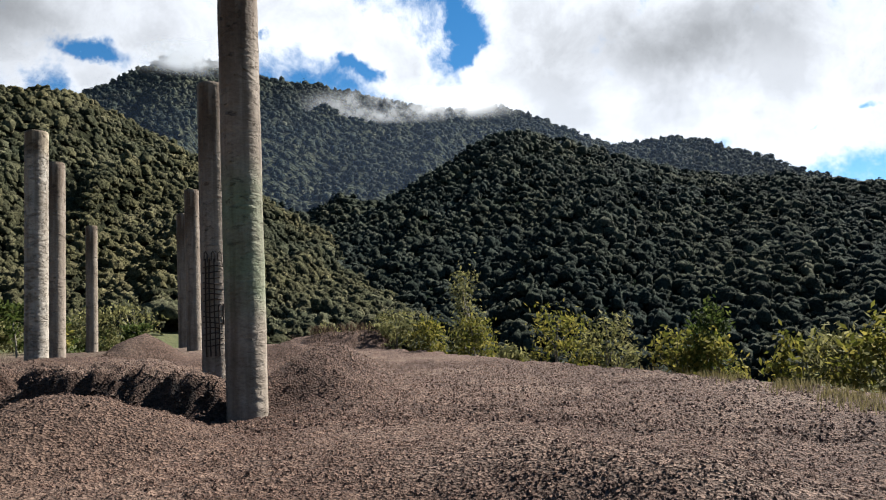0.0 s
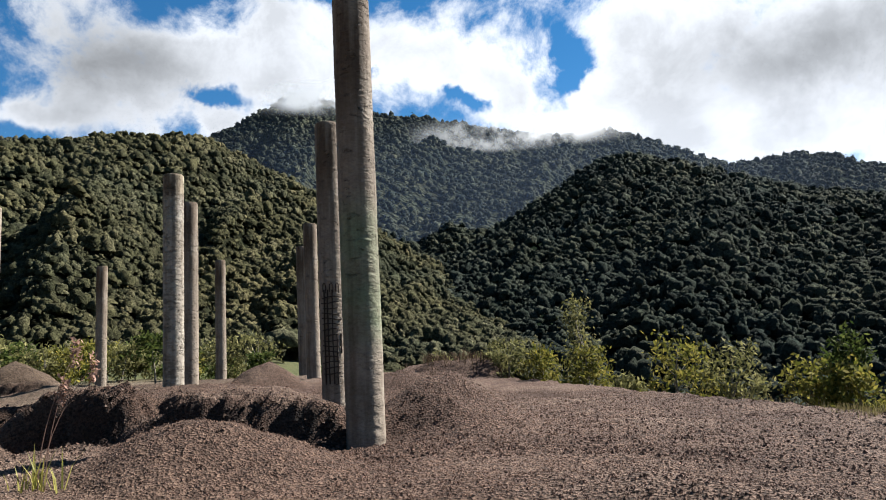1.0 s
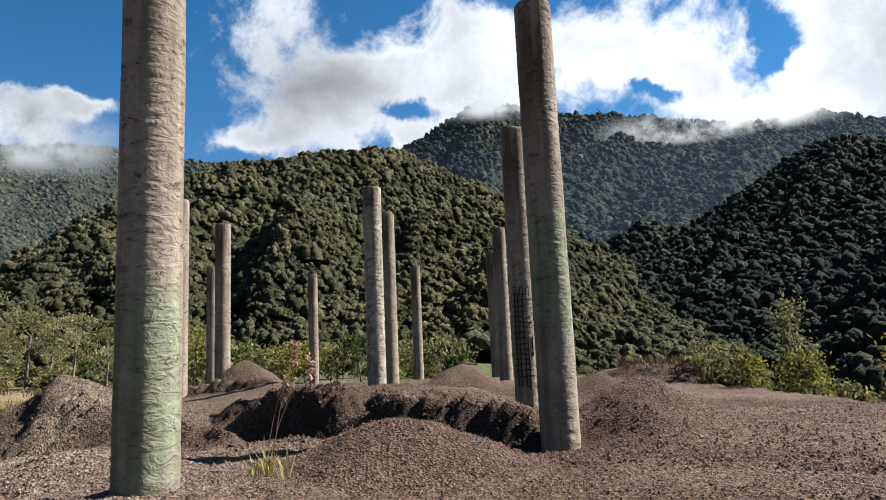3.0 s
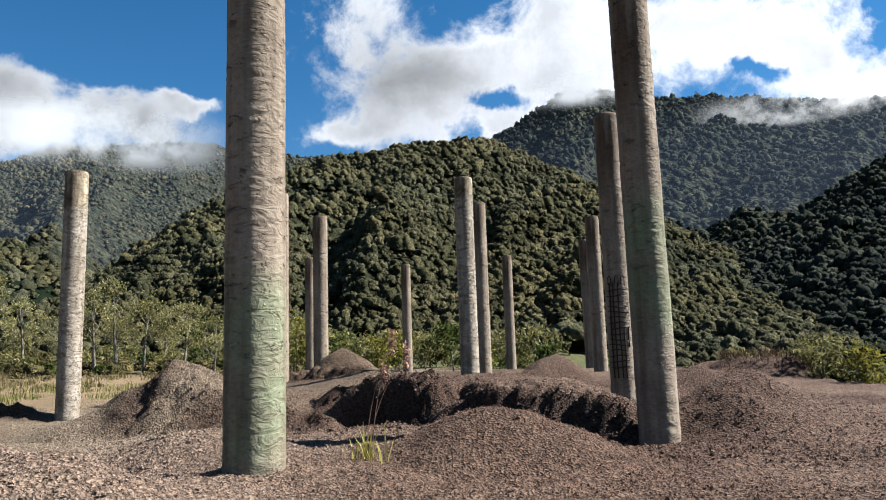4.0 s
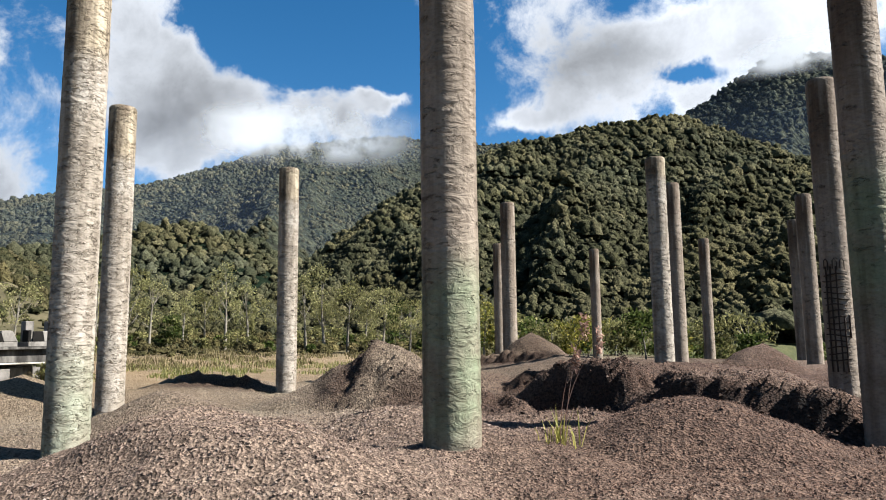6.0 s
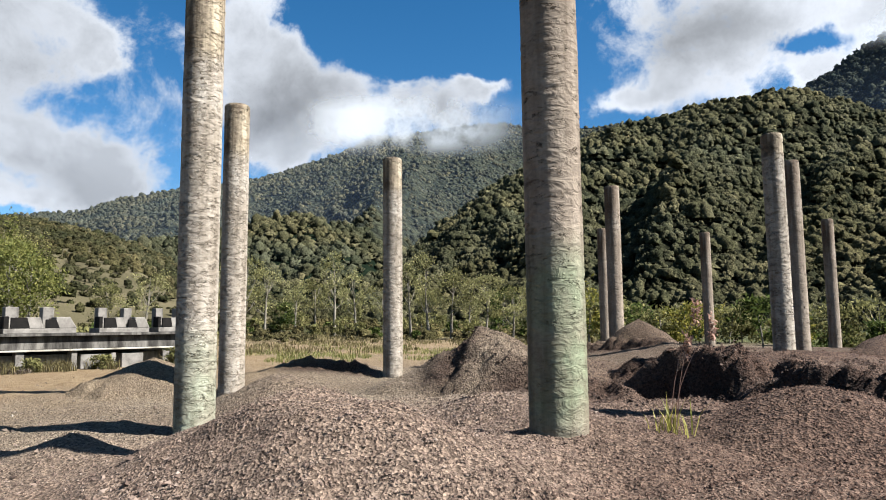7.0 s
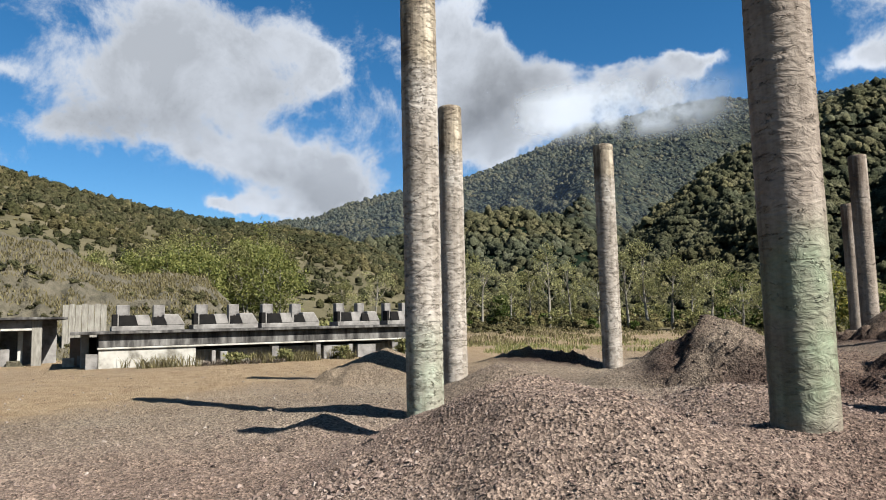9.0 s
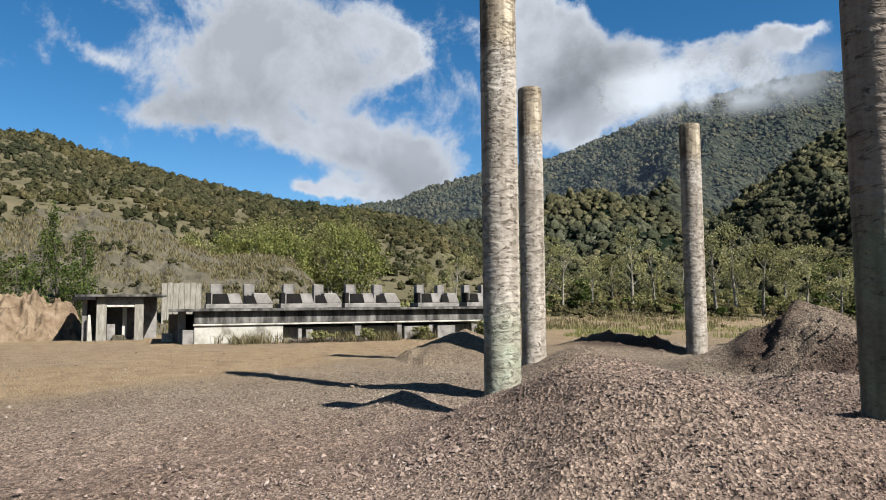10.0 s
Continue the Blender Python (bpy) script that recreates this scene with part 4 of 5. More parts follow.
COLS = [
    # x, y, top, material, detail, label
    (-5.32, 4.74, 7.2, MAT_COL_K, 2, "tall round concrete column with a green-stained foot"),
    (-2.98, 10.44, 7.36, MAT_COL_A, 2, "tall round concrete column with green stains halfway up"),
    (-5.26, 16.0, 7.2, MAT_COL, True, "round concrete column with rusty reinforcement laid bare"),
    (-10.45, 29.1, 7.2, MAT_COL, False, "grey round concrete column among gravel heaps"),
    (-13.2, 35.4, 7.2, MAT_COL, False, "thin-looking far concrete column, grey"),
    (-11.26, 19.25, 7.2, MAT_COL_W, True, "pale round concrete column with wrinkled surface"),
    (-13.08, 23.48, 7.3, MAT_COL, False, "brownish round concrete column"),
    (-19.3, 38.2, 7.2, MAT_COL, False, "far round concrete column on level gravel"),
    (-25.7, 36.4, 7.1, MAT_COL, False, "far round concrete column beside grass plumes"),
    (-19.2, 21.1, 7.2, MAT_COL, True, "dark weathered round concrete column behind a heap"),
    (-28.2, 30.2, 7.2, MAT_COL, False, "far dark round concrete column"),
    (-17.4, 17.05, 7.2, MAT_COL, False, "pale round concrete column partly hidden"),
    (-18.7, 10.55, 6.9, MAT_COL_W, True, "pale round concrete column with a stained head"),
    (-16.6, 4.95, 7.07, MAT_COL_W, True, "white-grey round concrete column with wrinkled skin"),
    (-10.9, 2.62, 7.3, MAT_COL_N, 2, "white-grey round concrete column in a gravel heap"),
]
for i, (x, y, top, mat, fine, label) in enumerate(COLS):
    column(x, y, top, mat, label, [0.95 + 0.02 * i, 2.1, 3.35, 4.45, 5.6 + 0.05 * (i % 3)], fine, i)


# exposed reinforcement on one column
def rebar_cage(cx, cy, z0, z1, face):
    root = new("rebar_cage")
    root.location = (cx, cy, z0)
    tagged(root, "rusty black reinforcement bars bared on the column's side", "rebar", kind="thing")

    def rod(name, pts, r):
        cu = bpy.data.curves.new(name, "CURVE")
        cu.dimensions, cu.bevel_depth, cu.bevel_resolution = "3D", r, 1
        sp = cu.splines.new("POLY")
        sp.points.add(len(pts) - 1)
        for q, pt in zip(sp.points, pts):
            q.co = (*pt, 1)
        ob = new(name, cu)
        dg = bpy.context.evaluated_depsgraph_get()
        me = bpy.data.meshes.new_from_object(ob.evaluated_get(dg))
        bpy.data.objects.remove(ob)
        me.materials.clear()
        me.materials.append(MAT_RUST)
        o = new(name, me)
        o.parent = root

    def at(a, z, r=0.318):
        return (cos(face + a) * r, sin(face + a) * r, z)
    hgt = z1 - z0
    rr = random.Random(4)
    for a in (-0.75, -0.45, -0.12, 0.2, 0.5):
        rod("vertical_bar", [at(a + rr.uniform(-0.03, 0.03), z) for z in np.linspace(0.1 if a < 0.3 else 0.8, hgt * (1 if a < 0 else 0.55), 8)], 0.017)
    for k in range(15):
        z = 0.35 + k * (hgt - 0.4) / 15
        a0, a1 = -0.95 + rr.uniform(-0.1, 0.1), 0.55 + rr.uniform(-0.3, 0.2)
        rod("tie", [at(a, z + 0.02 * sin(a * 3 + k)) for a in np.linspace(a0, a1, 9)], 0.014)
    for k, a in enumerate((-0.7, -0.15, 0.3)):
        rod("bent_tie", [at(a - 0.14, hgt - 0.05), at(a - 0.12, hgt + 0.12), at(a, hgt + 0.17), at(a + 0.13, hgt + 0.1), at(a + 0.12, hgt - 0.08)], 0.011)


rebar_cage(-5.26, 16.0, 0.75, 3.05, math.atan2(-16.0, 5.26) + 0.1)


# ---------------------------------------------------------------- machine foundation block and shelter
def box(bm, x0, x1, y0, y1, z0, z1, bev=0.015, taper=0.0):
    """A box with softened edges; taper pulls the top's ends in along x."""
    vs = [bm.verts.new(p) for p in ((x0, y0, z0), (x1, y0, z0), (x1, y1, z0), (x0, y1, z0), (x0, y0, z1), (x1 - taper, y0, z1), (x1 - taper, y1, z1), (x0, y1, z1))]
    fs = [bm.faces.new([vs[i] for i in q]) for q in ((3, 2, 1, 0), (4, 5, 6, 7), (0, 1, 5, 4), (1, 2, 6, 5), (2, 3, 7, 6), (3, 0, 4, 7))]
    if bev:
        bmesh.ops.bevel(bm, geom=list({e for f in fs for e in f.edges}), offset=bev, segments=1, affect="EDGES")
    return bm


def boxed(name, mat, parent, *dims, label="", **kw):
    return part(name, box(bmesh.new(), *dims, **kw), mat, parent, label)


def frame_at(az, dist):
    """Pose whose +x runs to the right, +y away, as seen from the yard."""
    a = radians(az)
    x, y = -sin(a) * dist, -0.3 + cos(a) * dist
    return pose(x, y, 0, 0, 0, az)


deck = new("foundation_deck")
F88 = pose(-31.53, 0.77, 0, 0, 0, 101.3)
deck.matrix_world = F88
tagged(deck, "long stained concrete deck on a whitewashed plinth", "deck", kind="thing")
boxed("deck_slab", MAT_SLAB, deck, -7.3, 8.0, -0.25, 5.0, 1.39, 1.5)
boxed("edge_beam", MAT_SLAB, deck, -6.3, 7.9, 0.0, 0.3, 0.87, 1.388, label="black-streaked concrete edge beam")
boxed("ledge", MAT_PLINTH, deck, -6.35, 7.9, -0.06, 0.3, 0.79, 0.868)
boxed("plinth", MAT_PLINTH, deck, -6.3, -2.65, 0.02, 0.4, -0.3, 0.788, label="whitewashed plinth wall")
boxed("end_pier", MAT_BLOCK, deck, -6.75, -6.32, -0.05, 0.5, -0.3, 0.62)
boxed("back_wall", MAT_BLOCK, deck, -6.3, 7.9, 2.2, 2.5, -0.3, 1.388)
boxed("side_wall", MAT_BLOCK, deck, -6.9, -6.6, 1.2, 4.6, -0.3, 1.388)
boxed("recessed_wall", MAT_FENCE, deck, -2.64, 7.9, 0.52, 0.75, -0.3, 0.66)
for k, (a, w, h) in enumerate([(-2.0, 0.16, 0.6), (-1.65, 0.3, 0.55), (0.55, 0.3, 0.78), (2.55, 0.22, 0.78), (2.9, 0.95, 0.62), (4.1, 0.2, 0.66), (4.55, 0.9, 0.62), (6.3, 0.3, 0.78), (7.4, 0.3, 0.78)]):
    boxed("support_block", MAT_BLOCK, deck, a, a + w, 0.05, 0.5, -0.3, h)


def machine_base():
    root = new("machine_base")
    tagged(root, "grey concrete machine footing with stepped blocks on the deck", "footing", "machine footings on the deck", "thing")
    boxed("low_block", MAT_BLOCK, root, 0.0, 2.75, 0.1, 1.3, 0.0, 0.2)
    boxed("tall_block", MAT_BLOCK, root, 0.2, 0.7, 0.75, 1.2, 0.202, 1.06, bev=0.02)
    boxed("tall_block", MAT_BLOCK, root, 1.6, 2.05, 0.75, 1.2, 0.202, 1.06, bev=0.02)
    # left side blackened in place of shade
    boxed("side_block", MAT_BLACK_FACE, root, 0.02, 0.22, 0.2, 0.74, 0.202, 0.68, bev=0.02)
    boxed("wedge", MAT_BLOCK, root, 0.82, 1.5, 0.2, 1.1, 0.202, 0.64, bev=0.02, taper=0.12)
    boxed("wedge", MAT_BLOCK, root, 1.95, 2.8, 0.15, 0.74, 0.202, 0.66, bev=0.02, taper=0.3)
    # added black plates that imitate the shade of recesses
    boxed("shade_plate", MAT_BLACK_FACE, root, 0.26, 0.98, 0.12, 0.2, 0.202, 0.63, label="black plate standing in for a shaded recess", taper=0.12)
    boxed("shade_plate", MAT_BLACK_FACE, root, 1.55, 2.1, 0.1, 0.2, 0.202, 0.56, taper=0.15)
    boxed("strut", MAT_RUST, root, 0.45, 0.5, 0.2, 0.26, 0.202, 0.64, bev=0.005)
    boxed("strut", MAT_RUST, root, 1.7, 1.76, 0.2, 0.26, 0.202, 0.6, bev=0.005)
    return root


first = machine_base()
first.matrix_world = F88 @ pose(-5.85, 0, 1.502)
for dx, length in ((-2.75, 0.98), (0.1, 0.95), (3.6, 0.76), (6.1, 0.66)):
    copy_thing(first, F88 @ pose(dx, 0, 1.502) @ Matrix.Diagonal((length, 1, 1, 1)))

hut = new("ruined_shelter")
hut.matrix_world = frame_at(104.8, 36.0)
tagged(hut, "small roofless-looking concrete shelter with flat slab roof", "shelter", kind="thing")
boxed("roof", MAT_SLAB, hut, -1.9, 2.0, -0.35, 2.6, 2.08, 2.19)
boxed("post", MAT_FENCE, hut, -1.0, -0.57, 0.0, 0.3, -0.3, 2.078, label="pale concrete post")
boxed("post", MAT_FENCE, hut, 0.62, 1.02, 0.0, 0.3, -0.3, 2.078)
boxed("lintel", MAT_BLOCK, hut, -0.568, 0.618, 0.04, 0.26, 1.72, 2.078)
boxed("lintel_edge", MAT_PLINTH, hut, -0.568, 0.618, 0.02, 0.2, 1.6, 1.718, label="pale band under the lintel")
boxed("fascia", MAT_BLACK_FACE, hut, -2.0, -1.0, -0.4, 2.55, 1.93, 2.075, label="sagging dark roof edge", taper=0.05)
boxed("side_wall", MAT_BLOCK, hut, -1.6, -1.4, 0.3, 2.5, -0.3, 2.078)
boxed("back_wall", MAT_BLOCK, hut, -1.398, 1.7, 2.3, 2.5, -0.3, 2.078)
boxed("inner_wall", MAT_PLINTH, hut, 0.1, 0.3, 0.9, 2.29, -0.3, 1.7)
boxed("leaning_slab", MAT_PLINTH, hut, -1.35, -1.12, -0.1, 0.1, -0.3, 1.25, taper=0.12, label="pale broken slab leaning on the post")
boxed("rubble", MAT_SPOIL, hut, -0.3, 0.5, 0.1, 0.7, -0.3, 0.28, taper=0.3, label="heap of rubble")
boxed("stub_wall", MAT_BLOCK, hut, -0.56, -0.2, 0.8, 1.1, -0.3, 0.8)
low = new("low_wall")
low.matrix_world = frame_at(100.6, 33.5)
tagged(low, "broken low concrete wall beside the shelter", "wall", kind="thing")
boxed("panel", MAT_PLINTH, low, -0.75, -0.3, 0, 0.3, -0.3, 0.42)
boxed("panel", MAT_BLOCK, low, -0.2, 0.1, 0, 0.3, -0.3, 0.5)
boxed("panel", MAT_BLOCK, low, 0.25, 0.45, 0, 0.3, -0.3, 0.5)
boxed("panel", MAT_BLOCK, low, 0.6, 0.95, 0, 0.3, -0.3, 0.5)
boxed("rear_slab", MAT_CLAY, low, -0.5, 1.0, 1.2, 1.6, -0.3, 1.25)
fence = new("concrete_fence")
fence.matrix_world = frame_at(100.5, 41.5)
tagged(fence, "weathered concrete panel fence at the rock heap's foot", "fence", kind="thing")
for k in range(7):
    boxed("fence_panel", MAT_FENCE, fence, -1.05 + 0.3 * k, -0.77 + 0.3 * k, 0, 0.08, -0.5, 2.9 + 0.05 * (k % 2), bev=0.01)


# ---------------------------------------------------------------- plants
def ground_at(x, y):
    return float(ground_height(np.array([x]), np.array([y]))[0])


def tube(pts, r0, r1, sides=6):
    """Tapered tube along points: verts and faces."""
    V, F = [], []
    for i, p in enumerate(pts):
        r = r0 + (r1 - r0) * i / (len(pts) - 1)
        for k in range(sides):
            a = 2 * pi * k / sides
            V.append((p[0] + cos(a) * r, p[1] + sin(a) * r, p[2]))
    for i in range(len(pts) - 1):
        for k in range(sides):
            F.append((i * sides + k, i * sides + (k + 1) % sides, (i + 1) * sides + (k + 1) % sides, (i + 1) * sides + k))
    return V, F


def leaves(centres, spread, per, size, r):
    """Leaf quads in loose clumps."""
    n = len(centres) * per
    c = np.repeat(centres, per, 0) + r.normal(0, 1, (n, 3)) * np.repeat(spread, per, 0)
    a = r.normal(size=(n, 3)) + np.array([0, 0, -0.3])
    a /= np.linalg.norm(a, axis=1, keepdims=True)
    b = np.cross(a, r.normal(size=(n, 3)))
    b /= np.linalg.norm(b, axis=1, keepdims=True)
    s = size * r.uniform(0.6, 1.4, (n, 1))
    V = np.stack([c - a * s, c + b * s * 0.42, c + a * s, c - b * s * 0.42], 1).reshape(-1, 3)
    return V, np.arange(n * 4).reshape(-1, 4)


def tree(name, x, y, height, width, mat, label, category="tree", seed=0, per=40, leaf=0.16, clumps=26, bare=0.35, bark=None, sink=0.0, tight=1.0):
    """Tapered trunk, limbs and a ragged crown of leaves in clumps."""
    r = np.random.default_rng(1000 + seed)
    root = new(name)
    root.location = (x, y, ground_at(x, y) - sink)
    tagged(root, label, category, kind="thing")
    lean = r.normal(0, 0.06, 2)
    V, F = [], []

    def add(v, f):
        o = len(V)
        V.extend(v)
        F.extend([tuple(i + o for i in q) for q in f])
    trunk = [(lean[0] * height * t + 0.05 * height * sin(3 * t + seed) * t, lean[1] * height * t, height * 0.9 * t - 0.3 * (t == 0)) for t in np.linspace(0, 1, 7)]
    add(*tube(trunk, 0.018 * height + 0.02, 0.008))
    cs = []
    for k in range(clumps):
        t = bare + (1 - bare) * r.uniform(0, 1) ** 0.8
        a = r.uniform(0, 2 * pi)
        shape = math.sqrt(max(0.05, 1 - ((t - bare) / (1 - bare) * 1.25 - 0.35) ** 2))
        d = width * 0.5 * shape * r.uniform(0.35, 1.0)
        base = np.array(trunk[min(5, max(0, int(t * 5)))])
        c = np.array((trunk[-1][0] * t + cos(a) * d, trunk[-1][1] * t + sin(a) * d, height * (t * 0.95 + 0.03)))
        cs.append(c)
        if k % 3 == 0:
            m = (base + c) / 2 + np.array((0, 0, -0.04 * height))
            add(*tube([base, m, c], 0.008 * height + 0.006, 0.004, 4))
    mesh_ob("trunk", V, F, bark or MAT_BARK, root, smooth=True)
    cs = np.array(cs)
    sp = np.stack([r.uniform(0.07, 0.15, len(cs)) * width] * 2 + [r.uniform(0.04, 0.09, len(cs)) * height], 1)
    v, f = leaves(cs, sp * tight, per, leaf, r)
    mesh_ob("crown", v, f, mat, root)
    return root


def polar(az, d):
    return -sin(radians(az)) * d, cos(radians(az)) * d


# yellow-green bushes along the yard's edge: azimuth, distance, top above the eye line, width
for i, (az, d, top, w, mat) in enumerate([
        (4.0, 27.5, 1.5, 2.0, MAT_LEAF_O), (1.5, 27.5, 1.1, 1.6, MAT_LEAF_Y), (-2.2, 26.0, 2.75, 1.5, MAT_LEAF_O), (-2.6, 25.2, 1.1, 1.9, MAT_LEAF_Y), (-9.0, 22.6, 1.35, 2.2, MAT_LEAF_Y),
        (-12.9, 21.6, 1.05, 1.8, MAT_LEAF_O), (-19.8, 19.4, 1.5, 1.3, MAT_LEAF_G), (-18.6, 18.9, 0.85, 2.2, MAT_LEAF_Y), (-21.3, 18.7, 0.75, 1.6, MAT_LEAF_Y),
        (-27.0, 16.4, 0.75, 1.7, MAT_LEAF_Y), (-29.6, 15.8, 0.85, 1.6, MAT_LEAF_O), (-32.3, 14.8, 1.2, 1.9, MAT_LEAF_Y), (-35.0, 14.0, 1.4, 1.9, MAT_LEAF_O),
        (6.8, 34.0, 1.2, 2.0, MAT_LEAF_O), (9.3, 36.0, 1.1, 2.2, MAT_LEAF_O), (-5.6, 24.0, 0.4, 1.2, MAT_LEAF_O)]):
    x, y = polar(az, d)
    g = ground_at(x, y)
    tree("bush", x, y, top - g + (0.1 if i < 6 else -0.12), w * (1 if i < 6 else 0.85), mat, "leafy yellow-green bush at the yard's edge", "bush", i, 44, 0.08, 32, 0.08)

# brush and small trees beyond the columns
for i in range(46):
    az = 12 + 36 * i / 45 + rng.uniform(-0.6, 0.6)
    d = rng.uniform(47, 62)
    x, y = polar(az, d)
    h = rng.uniform(1.6, 3.2)
    if i % 4 == 0:
        h *= 1.5
    tree("shrub", x, y, h, h * rng.uniform(0.8, 1.2), (MAT_LEAF_G, MAT_LEAF_O, MAT_LEAF_Y)[int(rng.integers(0, 3))], "bright green shrub behind the columns", "shrub", 60 + i, 34, 0.15, 24, 0.1)

# slender pale-stemmed trees: azimuth, distance, top elevation, width
for i, (az, d, el, w) in enumerate([
        (79.2, 66, 4.4, 3.2), (74.1, 64, 4.9, 3.6), (72.1, 60, 5.4, 3.4), (70.4, 63, 4.7, 3.4), (68.0, 70, 3.6, 3.0), (66.4, 66, 4.0, 3), (64.9, 62, 6.2, 2.2), (63.2, 64, 4.5, 2.6), (61.0, 66, 3.4, 3.2),
        (58.7, 60, 5.0, 2.6), (57.2, 58, 5.8, 2.6), (55.4, 58, 4.9, 3.0), (54.0, 62, 3.5, 3), (52.6, 56, 4.3, 3.2), (50.4, 54, 3.2, 3.4), (48.8, 52, 2.4, 3.4), (47.0, 55, 2.6, 3.2), (45.2, 56, 2.9, 3.0)]):
    x, y = polar(az, d)
    hgt = EYE + d * tan(radians(el)) - ground_at(x, y)
    tree("slender_tree", x, y, hgt, w * 1.25, (MAT_LEAF_P, MAT_LEAF_P, MAT_LEAF_O)[i % 3], "slender tree with a pale stem and thin olive crown", "tree", 120 + i, 64, 0.095, 20, 0.4, None, 0.0, 0.62)
for i in range(38):
    az = 46 + 42 * i / 37 + rng.uniform(-0.5, 0.5)
    d = rng.uniform(48, 82)
    x, y = polar(az, d)
    h = rng.uniform(0.6, 1.9)
    tree("shrub", x, y, h, h * rng.uniform(1.0, 1.6), (MAT_LEAF_O, MAT_LEAF_O, MAT_LEAF_G)[i % 3], "low olive shrub in the scrub belt", "shrub", 160 + i, 26, 0.16, 18, 0.08)

# low olive scrub that fills the belt
MAT_BELT = material("olive_scrub", forest_nodes((0.06, 0.06, 0.03), (0.115, 0.108, 0.055), (0.19, 0.168, 0.09)), 1.0, 0.03)
az, d = np.radians(rng.uniform(44, 92, 1500)), rng.uniform(52, 92, 1500)
keep = fbm(np.stack([az * 30, d * 0.12], 1), 3) > -0.2
x, y = (-np.sin(az) * d)[keep], (np.cos(az) * d)[keep]
sz = 0.2 + 0.6 * rng.beta(1.2, 2.6, len(x))
crowns("belt_scrub", np.stack([x, y, ground_height(x, y) + sz * 0.4], 1), sz, MAT_BELT, 3, 8, "low olive scrub in front of the trees", 0.8)

for i in range(7):
    x, y = polar(45 + 36 * i / 6 + rng.uniform(-0.7, 0.7), rng.uniform(62, 86))
    h = rng.uniform(2.6, 5.2)
    tree("slender_tree", x, y, h, h * rng.uniform(0.5, 0.8), (MAT_LEAF_O, MAT_LEAF_G, MAT_LEAF_O)[i % 3], "slim olive tree standing in the scrub belt", "tree", 400 + i, 60, 0.11, 20, 0.34)

# the green grove behind the deck
for i in range(42):
    az = rng.uniform(86.5, 101)
    d = rng.uniform(66, 92)
    x, y = polar(az, d)
    el = np.interp(az, [77, 81, 86, 91, 96, 101], [4.4, 6.6, 7.8, 8.0, 7.2, 5.8]) * rng.uniform(0.82, 1.04) * (0.72 + 0.28 * (d - 66) / 26)
    hgt = max(2.5, EYE + d * tan(radians(el)) - ground_at(x, y))
    tree("grove_tree", x, y, hgt, hgt * rng.uniform(0.55, 0.85), (MAT_LEAF_D, MAT_LEAF_D, MAT_LEAF_O)[i % 3], "leafy green tree in the grove behind the deck", "tree", 240 + i, 64, 0.15, 30, 0.15, None, 0.0, 0.72)
for i, (az, d, el, w) in enumerate([(109.2, 44, 7.0, 1.1), (107.3, 43.5, 5.6, 1.3), (110.6, 43, 5.2, 1.2), (111.8, 42, 3.6, 1.8), (108.4, 42, 3.0, 1.8), (113.5, 42, 4.0, 1.8)]):
    x, y = polar(az, d)
    z = ground_at(x, y)
    tree("young_tree", x, y, EYE + d * tan(radians(el)) - z, w, MAT_LEAF_G, "dark green young tree by the rock heap", "tree", 300 + i, 60, 0.085, 26, 0.12, MAT_BARK_D)


def blades(name, places, height, width, mat, label, category, kind="stuff", bend=0.35, parent=None):
    n = len(places)
    a = rng.uniform(0, 2 * pi, n)
    d = np.stack([np.cos(a), np.sin(a), np.zeros(n)], 1)
    s = np.stack([-np.sin(a), np.cos(a), np.zeros(n)], 1) * width
    h = height * rng.uniform(0.5, 1.2, (n, 1))
    up = np.array([0, 0, 1.0])
    lean = d * bend * rng.uniform(0.2, 1.3, (n, 1))
    p0, p1, p2 = places, places + up * h * 0.55 + lean * h * 0.35, places + up * h + lean * h * 1.1
    V = np.stack([p0 - s, p0 + s, p1 + s * 0.8, p1 - s * 0.8, p2], 1).reshape(-1, 3)
    F = []
    for k in range(n):
        o = 5 * k
        F += [(o, o + 1, o + 2, o + 3), (o + 3, o + 2, o + 4)]
    ob = mesh_ob(name, V, F, mat, parent)
    return tagged(ob, label, category, kind=kind) if label else ob


def scatter(n, area):
    x, y = area(n)
    return np.stack([x, y, ground_height(x, y) - 0.01], 1)


MAT_BRANCH = material("dead_branch", leaf_nodes((0.13, 0.1, 0.075), (0.26, 0.21, 0.16), (0.4, 0.34, 0.27)), 0.9, 0.05)
MAT_DRY = material("dry_grass", leaf_nodes((0.14, 0.115, 0.058), (0.23, 0.192, 0.088), (0.34, 0.295, 0.145)), 0.8, 0.1)
p = s_spoil(24000, 0.0, 1.0)
p = p[fbm(p * 0.3, 3) > -0.1]
q = s_spoil(520, 0.0, 0.62)
q = q[fbm(q * 0.2 + 5, 3) > -0.05]
sz = 0.12 + 0.42 * rng.beta(1.2, 3.0, len(q))
crowns("spoil_scrub", q, sz, MAT_BELT, 2, 12, "low olive scrub on the rock heap's foot", 1.0)
blades("spoil_grass", p, 0.24, 0.035, MAT_DRY, "thin dry grass on the rock heap", "grass", bend=0.7)


def brush_strip(n):
    az = rng.uniform(44, 90, n)
    d = rng.uniform(42, 66, n)
    k = fbm(np.stack([az * 0.5, d * 0.25], 1), 3) > -0.1
    az, d = az[k], d[k]
    return -np.sin(np.radians(az)) * d, np.cos(np.radians(az)) * d


blades("dry_brush", scatter(15000, brush_strip), 0.34, 0.03, MAT_DRY, "dry brown-olive brush below the trees", "brush", bend=0.6)


